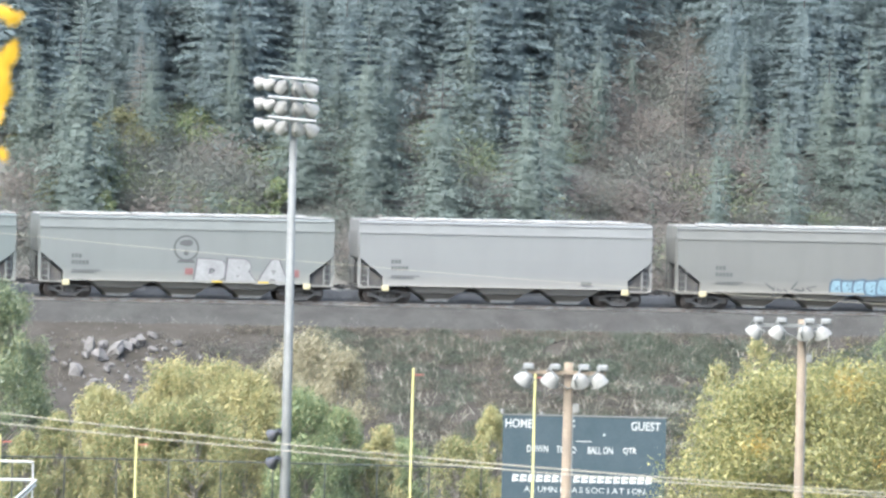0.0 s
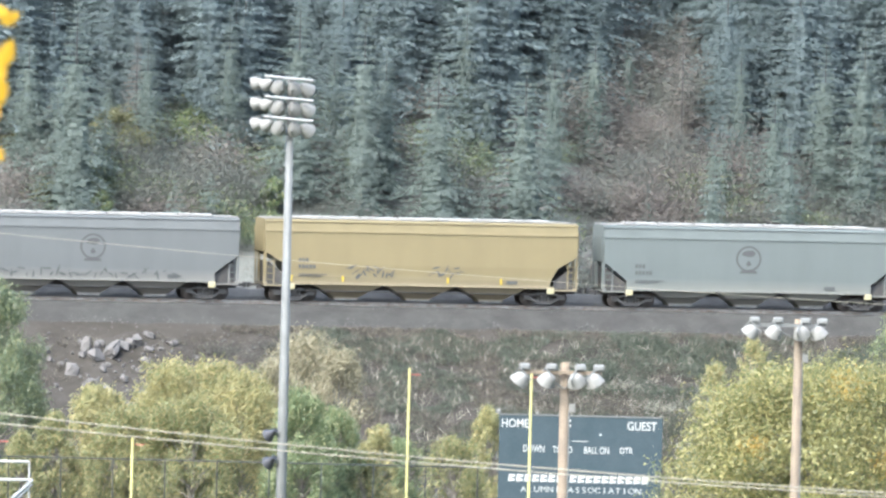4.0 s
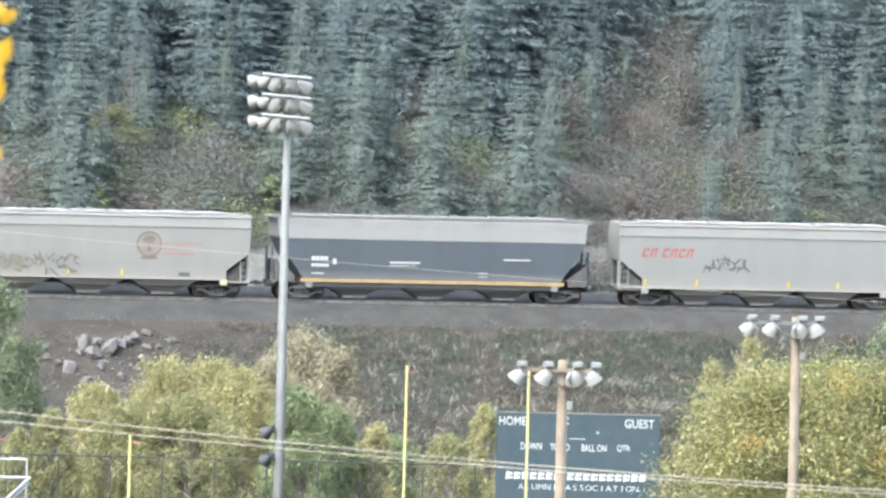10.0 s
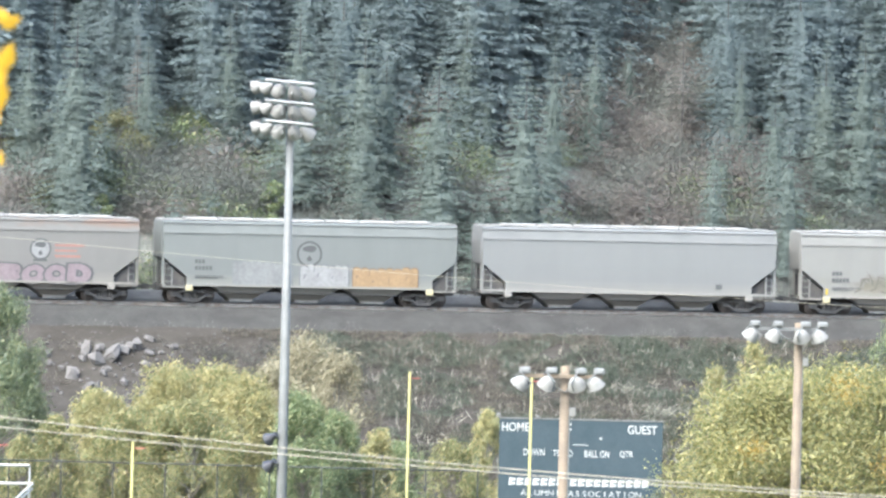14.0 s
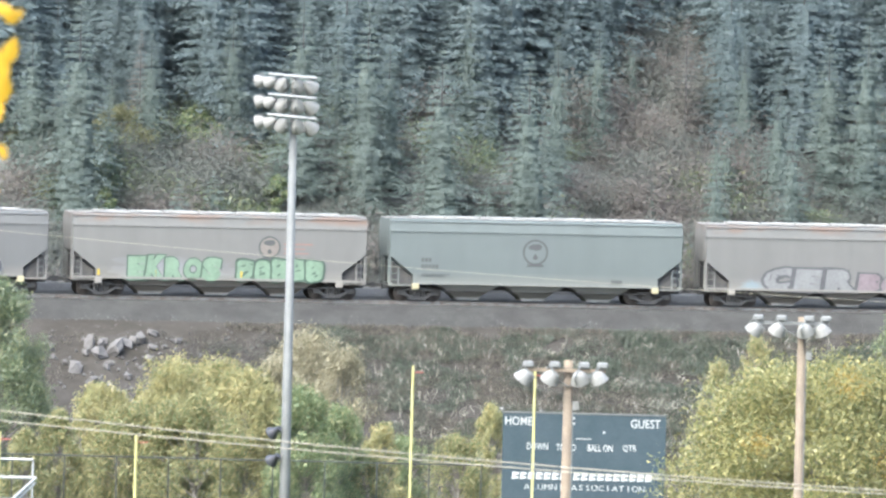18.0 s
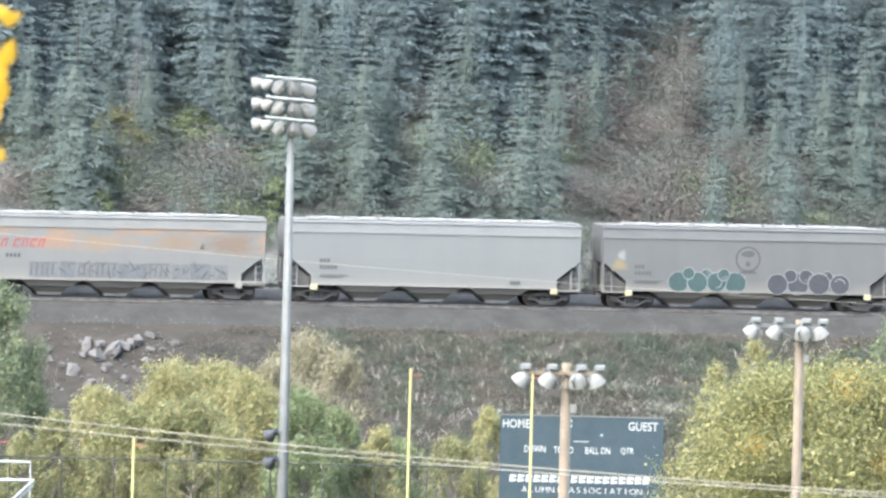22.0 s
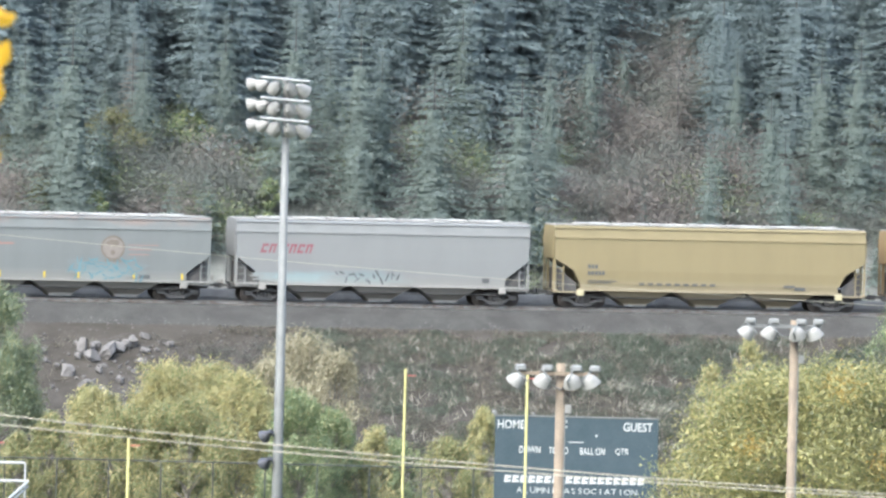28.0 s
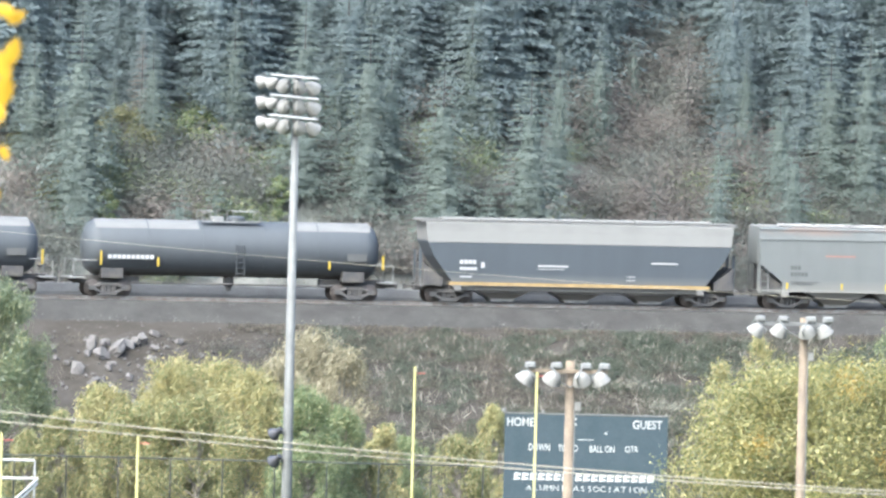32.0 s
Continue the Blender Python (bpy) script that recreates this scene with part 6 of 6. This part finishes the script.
for i in range(312):
    s, w = sh.uniform(-32, 34), sh.uniform(8.0, 24)
    k = sh.randrange(4)
    if i > 190:
        s, w, k = sh.uniform(11, 22), sh.uniform(9, 34), sh.choice((0, 1, 3, 3))
    if i > 280:
        s, w, k = sh.uniform(-16, -8), sh.uniform(15, 22), sh.choice((0, 1, 2))
    x, y = by_line(s, w)
    b = mesh_thing("brush_clump", BRUSH[k], Matrix(), "low brown brush on the slope" if k != 2 else "low dark green brush on the slope", "shrub", "brush on the hillside")
    f = sh.uniform(0.8, 1.9)
    b.matrix_basis = Matrix.LocRotScale((x, y, ground_z(x, y) - 0.05), Euler((0, 0, sh.uniform(0, 6))), (f, f, f * sh.uniform(0.8, 1.3)))


def undergrowth(count, w0, w1, spread, material, label, seed, size=0.075, each=420):
    """Joined low brush that nobody could count."""
    r = random.Random(seed)
    blocks = []
    for i in range(count):
        s, w = r.uniform(-34, 36), r.uniform(w0, w1)
        x, y = by_line(s, w)
        f = r.uniform(0.6, 1.4) * spread
        p = rng.normal(size=(each, 3)) * np.array([0.6, 0.5, 0.38]) * f
        p[:, 2] = np.abs(p[:, 2])
        blocks.append(p + np.array([x, y, ground_z(x, y)]))
    mesh_thing("undergrowth", leaf_mesh("undergrowth", np.concatenate(blocks), size, material), Matrix(), label, "brush", kind="stuff")


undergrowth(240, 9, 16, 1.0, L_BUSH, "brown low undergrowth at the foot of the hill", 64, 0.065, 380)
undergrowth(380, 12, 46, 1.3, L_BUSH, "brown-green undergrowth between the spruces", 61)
undergrowth(300, 14, 46, 1.3, L_PINE2, "green undergrowth between the spruces, haze put into its colour", 62)

# trees between the embankment and the field: x, depth, height of the tip, half width
for x, y, tip, r, n, m, sd, lab in (
        (-23.4, 1085, 12.6, 3.9, 52000, L_DARK, 31, "leafy green tree at the foot of the embankment"),
        (-21.1, 1062, 5.5, 1.7, 10350, L_MIX, 30, "small yellow-green tree by the fence"),
        (-19.5, 1066, 6.4, 2.0, 14949, L_MIX, 47, "small yellow-green tree by the fence"),
        (-17.5, 1075, 7.5, 2.4, 23000, L_AUT, 32, "slim yellow-green tree by the fence"),
        (-15.7, 1064, 6.9, 2.6, 25299, L_MIX, 48, "bushy green-yellow tree behind the fence"),
        (-14.0, 1085, 8.7, 3.0, 32199, L_AUT, 33, "yellow-green tree by the embankment"),
        (-12.4, 1062, 7.5, 3.2, 32199, L_MIX, 38, "low yellow-green tree behind the fence"),
        (-11.6, 1090, 8.5, 2.9, 27599, L_AUT, 34, "broad yellow-green tree by the embankment"),
        (-10.0, 1072, 8.6, 2.9, 32199, L_AUT, 46, "bushy yellow-green tree behind the fence"),
        (-8.6, 1092, 8.4, 2.5, 20700, L_TAN, 39, "tan dry-leaved tree by the embankment"),
        (-6.9, 1100, 9.9, 3.1, 29899, L_TAN, 35, "tan dry-leaved tree by the embankment"),
        (-5.3, 1096, 9.2, 2.3, 16099, L_TAN, 36, "yellowing dry tree by the embankment"),
        (-6.8, 1060, 8.1, 2.2, 23000, L_GREEN, 37, "fresh green tree behind the fence"),
        (-5.1, 1064, 7.0, 1.8, 14949, L_GREEN, 29, "small fresh green tree behind the fence"),
        (-3.6, 1066, 4.6, 1.5, 8049, L_MIX, 28, "small yellowing tree behind the fence"),
        (-1.6, 1090, 4.6, 1.6, 8049, L_GREEN, 49, "small green tree behind the fence"),
        (-2.9, 1085, 5.4, 1.5, 8049, L_AUT, 40, "small yellowing tree behind the fence"),
        (2.7, 1070, 7.1, 1.7, 12649, L_AUT, 41, "slanting yellow-green tree beside the scoreboard"),
        (1.0, 1060, 5.8, 2.0, 11500, L_MIX, 42, "low yellow-green tree beside the scoreboard"),
        (18.3, 960, 12.9, 9.9, 190000, L_YG, 43, "large dense yellow-green tree before the scoreboard"),
        (24.9, 1095, 12.6, 2.8, 16099, L_GREEN, 44, "pale green tree at the embankment's edge"),
        (16.6, 1090, 10.4, 1.6, 6899, L_AUT, 45, "thin-leaved tree behind a large one"),
        (14.6, 1090, 9.0, 1.4, 5750, L_AUT, 27, "thin-leaved tree behind a large one")):
    big = n > 100000
    t = broadleaf("broadleaf_tree", x, y, tip - ground_z(x, y), r, n, 0.108 if big else 0.1, m, lab, "tree", sd, 230 if big else 90, 0.04, group="trees by the field", plume=sd in (30, 41, 47), dome=big)
    if big:
        clumps = np.concatenate([np.array(c) + rng.normal(size=(260, 3)) * np.array(q) for c, q in (((0.5, -5.6, 12.0), (0.55, 0.5, 0.4)), ((-3.6, -5.6, 9.2), (0.4, 0.4, 0.3)), ((2.6, -6.4, 8.6), (0.4, 0.4, 0.4)))])
        part("turning_leaves", leaf_mesh("turning_leaves", clumps, 0.088, L_ORANGE), None, t, "orange autumn leaves")

# grass, weeds and dry stalks on the embankment
def tufts(name, count, s0, s1, w0, w1, tall, material, label, seed, blades=7, clump=0.0, thin=0.22):
    r = np.random.default_rng(seed)
    pts, lean = [], []
    k = 0
    while k < count:
        s, w = r.uniform(s0, s1), r.uniform(w0, w1)
        if clump and noise.noise(Vector((s * 0.35, w * 0.35, seed))) < clump:
            k += 0.2
            continue
        k += 1
        x, y = by_line(s, w)
        z = ground_z(x, y)
        for b in range(blades):
            h = tall * r.uniform(0.3, 1.0)
            pts.append((x + r.normal() * 0.13, y + r.normal() * 0.13, z + h * 0.5))
            lean.append((r.normal() * 0.2, r.normal() * 0.2, 1.0))
    me = leaf_mesh(name, np.array(pts), tall * 0.42, material, np.array(lean), thin)
    mesh_thing(name, me, Matrix(), label, "grass", kind="stuff")


tufts("dry_grass", 22000, -13, 32, -22, -4.9, 0.34, L_GRASS, "dry brown grass on the embankment", 51, 7, -0.12)
tufts("green_weeds", 18000, -10, 32, -20, -5.0, 0.32, L_WEED, "green weeds on the embankment", 52, 8, 0.02)
tufts("seed_stalks", 1500, -6, 32, -19, -6, 0.75, L_STALK, "pale dry seed stalks among the weeds", 53, 3, 0.0, 0.1)
tufts("tall_weeds", 2600, 2, 32, -12, -6, 0.52, L_WEED, "tall leafy green weeds below the gravel", 56, 7, 0.05, 0.3)
tufts("dry_grass", 1200, -30, -12, -22, -6.2, 0.35, L_GRASS, "sparse dry grass on bare soil", 54, 6, 0.1)
def scrub(count, s0, s1, w0, w1, material, label, seed, spread=0.7, each=260):
    r = random.Random(seed)
    blocks = []
    for i in range(count):
        s, w = r.uniform(s0, s1), r.uniform(w0, w1)
        x, y = by_line(s, w)
        f = r.uniform(0.5, 1.5) * spread
        p = rng.normal(size=(each, 3)) * np.array([0.6, 0.5, 0.36]) * f
        p[:, 2] = np.abs(p[:, 2])
        blocks.append(p + np.array([x, y, ground_z(x, y)]))
    mesh_thing("scrub", leaf_mesh("scrub", np.concatenate(blocks), 0.07, material), Matrix(), label, "brush", kind="stuff")


scrub(190, -11, 30, -20, -6.2, L_SCRUB, "brown-green scrub on the embankment", 81)
scrub(90, 0, 30, -19, -6.0, L_WEED, "leafy green scrub on the embankment", 82, 0.6)
scrub(46, -15, -6, -11.5, -7.0, L_DUSK, "dark low scrub below the gravel", 83, 0.85)
scrub(60, 6, 31, -10.5, -6.2, L_WEED, "bushy dark green scrub below the gravel", 85, 0.95)
scrub(40, -4, 30, -17, -9, L_DUSK, "dark brown brush on the embankment", 86, 0.8)
scrub(34, 8, 16, -16, -11, L_STALK, "pale dry scrub on the embankment", 84, 0.7, 160)
tufts("dry_grass", 2500, -34, 36, 8.5, 34, 0.5, L_GRASS, "dry brown grass on the wooded hill", 55, 6, 0.0)

# golden twig close to the camera, on a tree out of view
bz = ground_z(-2.6, 50)
birch = thing("golden_birch", pose(-2.6, 50, bz), "golden autumn birch close by with hanging leaves", "tree")
part("trunk", rod((0, 0, -0.3), (0.05, 0, 5.0), 0.09, 0.04, 10), M_BARK, birch)
part("branchwork", tube(tube(rod((0, 0, 2.2), (1.45, 0, 41.35 - bz), 0.03, 0.008, 6), (1.35, 0, 41.28 - bz), (1.48, 0, 40.82 - bz), 0.006, 0.003, 5), (0, 0, 3.2), (1.2, 0.2, 41.7 - bz), 0.025, 0.006, 6), M_BARK, birch)


def birch_leaf(x, z, size, turn, tilt):
    bm = bmesh.new()
    out = [(0, 1.0), (0.34, 0.55), (0.5, 0.05), (0.36, -0.45), (0, -0.7), (-0.36, -0.45), (-0.5, 0.05), (-0.34, 0.55)]
    vs = [bm.verts.new((a * size, 0.12 * size * abs(a), b * size)) for a, b in out]
    mid = bm.verts.new((0, 0, 0))
    for i in range(8):
        bm.faces.new((mid, vs[i], vs[(i + 1) % 8]))
    part("leaf", bm, L_GOLD, birch, "golden birch leaf", pose(x + 2.6, 0, z - bz, 0, turn, tilt))


for x, z, size, turn, tilt in ((-1.046, 41.262, 0.026, 60, 10), (-1.075, 41.28, 0.03, 100, -20), (-1.052, 41.176, 0.036, 20, 15), (-1.075, 41.15, 0.04, 160, 0), (-1.066, 41.09, 0.04, 190, 20), (-1.08, 41.04, 0.03, 170, -30),
                               (-1.066, 40.94, 0.02, 150, 0), (-1.085, 40.84, 0.022, 170, 20), (-1.12, 41.2, 0.04, 30, 0), (-1.13, 41.0, 0.04, 200, 10), (-1.15, 41.3, 0.04, 80, 0)):
    birch_leaf(x, z, size * 1.2, turn, tilt)


# ---- the train rolls to the right, slows a little and surges at the end ----
def motions():
    surge = ((24.0, 0.0), (25.5, 0.12), (27.5, 0.15), (28.0, 0.2), (28.5, 0.24), (29.0, -0.05), (29.5, -0.03), (30.0, 0.0), (30.5, 0.08), (31.0, 0.15), (31.5, 0.24), (32.0, 0.3))
    times = [(2.0 * k, 0.0) for k in range(12)] + list(surge)
    for car, s in CARS:
        walk(car, [(t, Matrix.Translation(on_track(s + 12.472 * t - 0.01314 * t * t + more, 0, 0)) @ pose(0, 0, 0, 0, 0, TRACK_TURN)) for t, more in times])


motions()
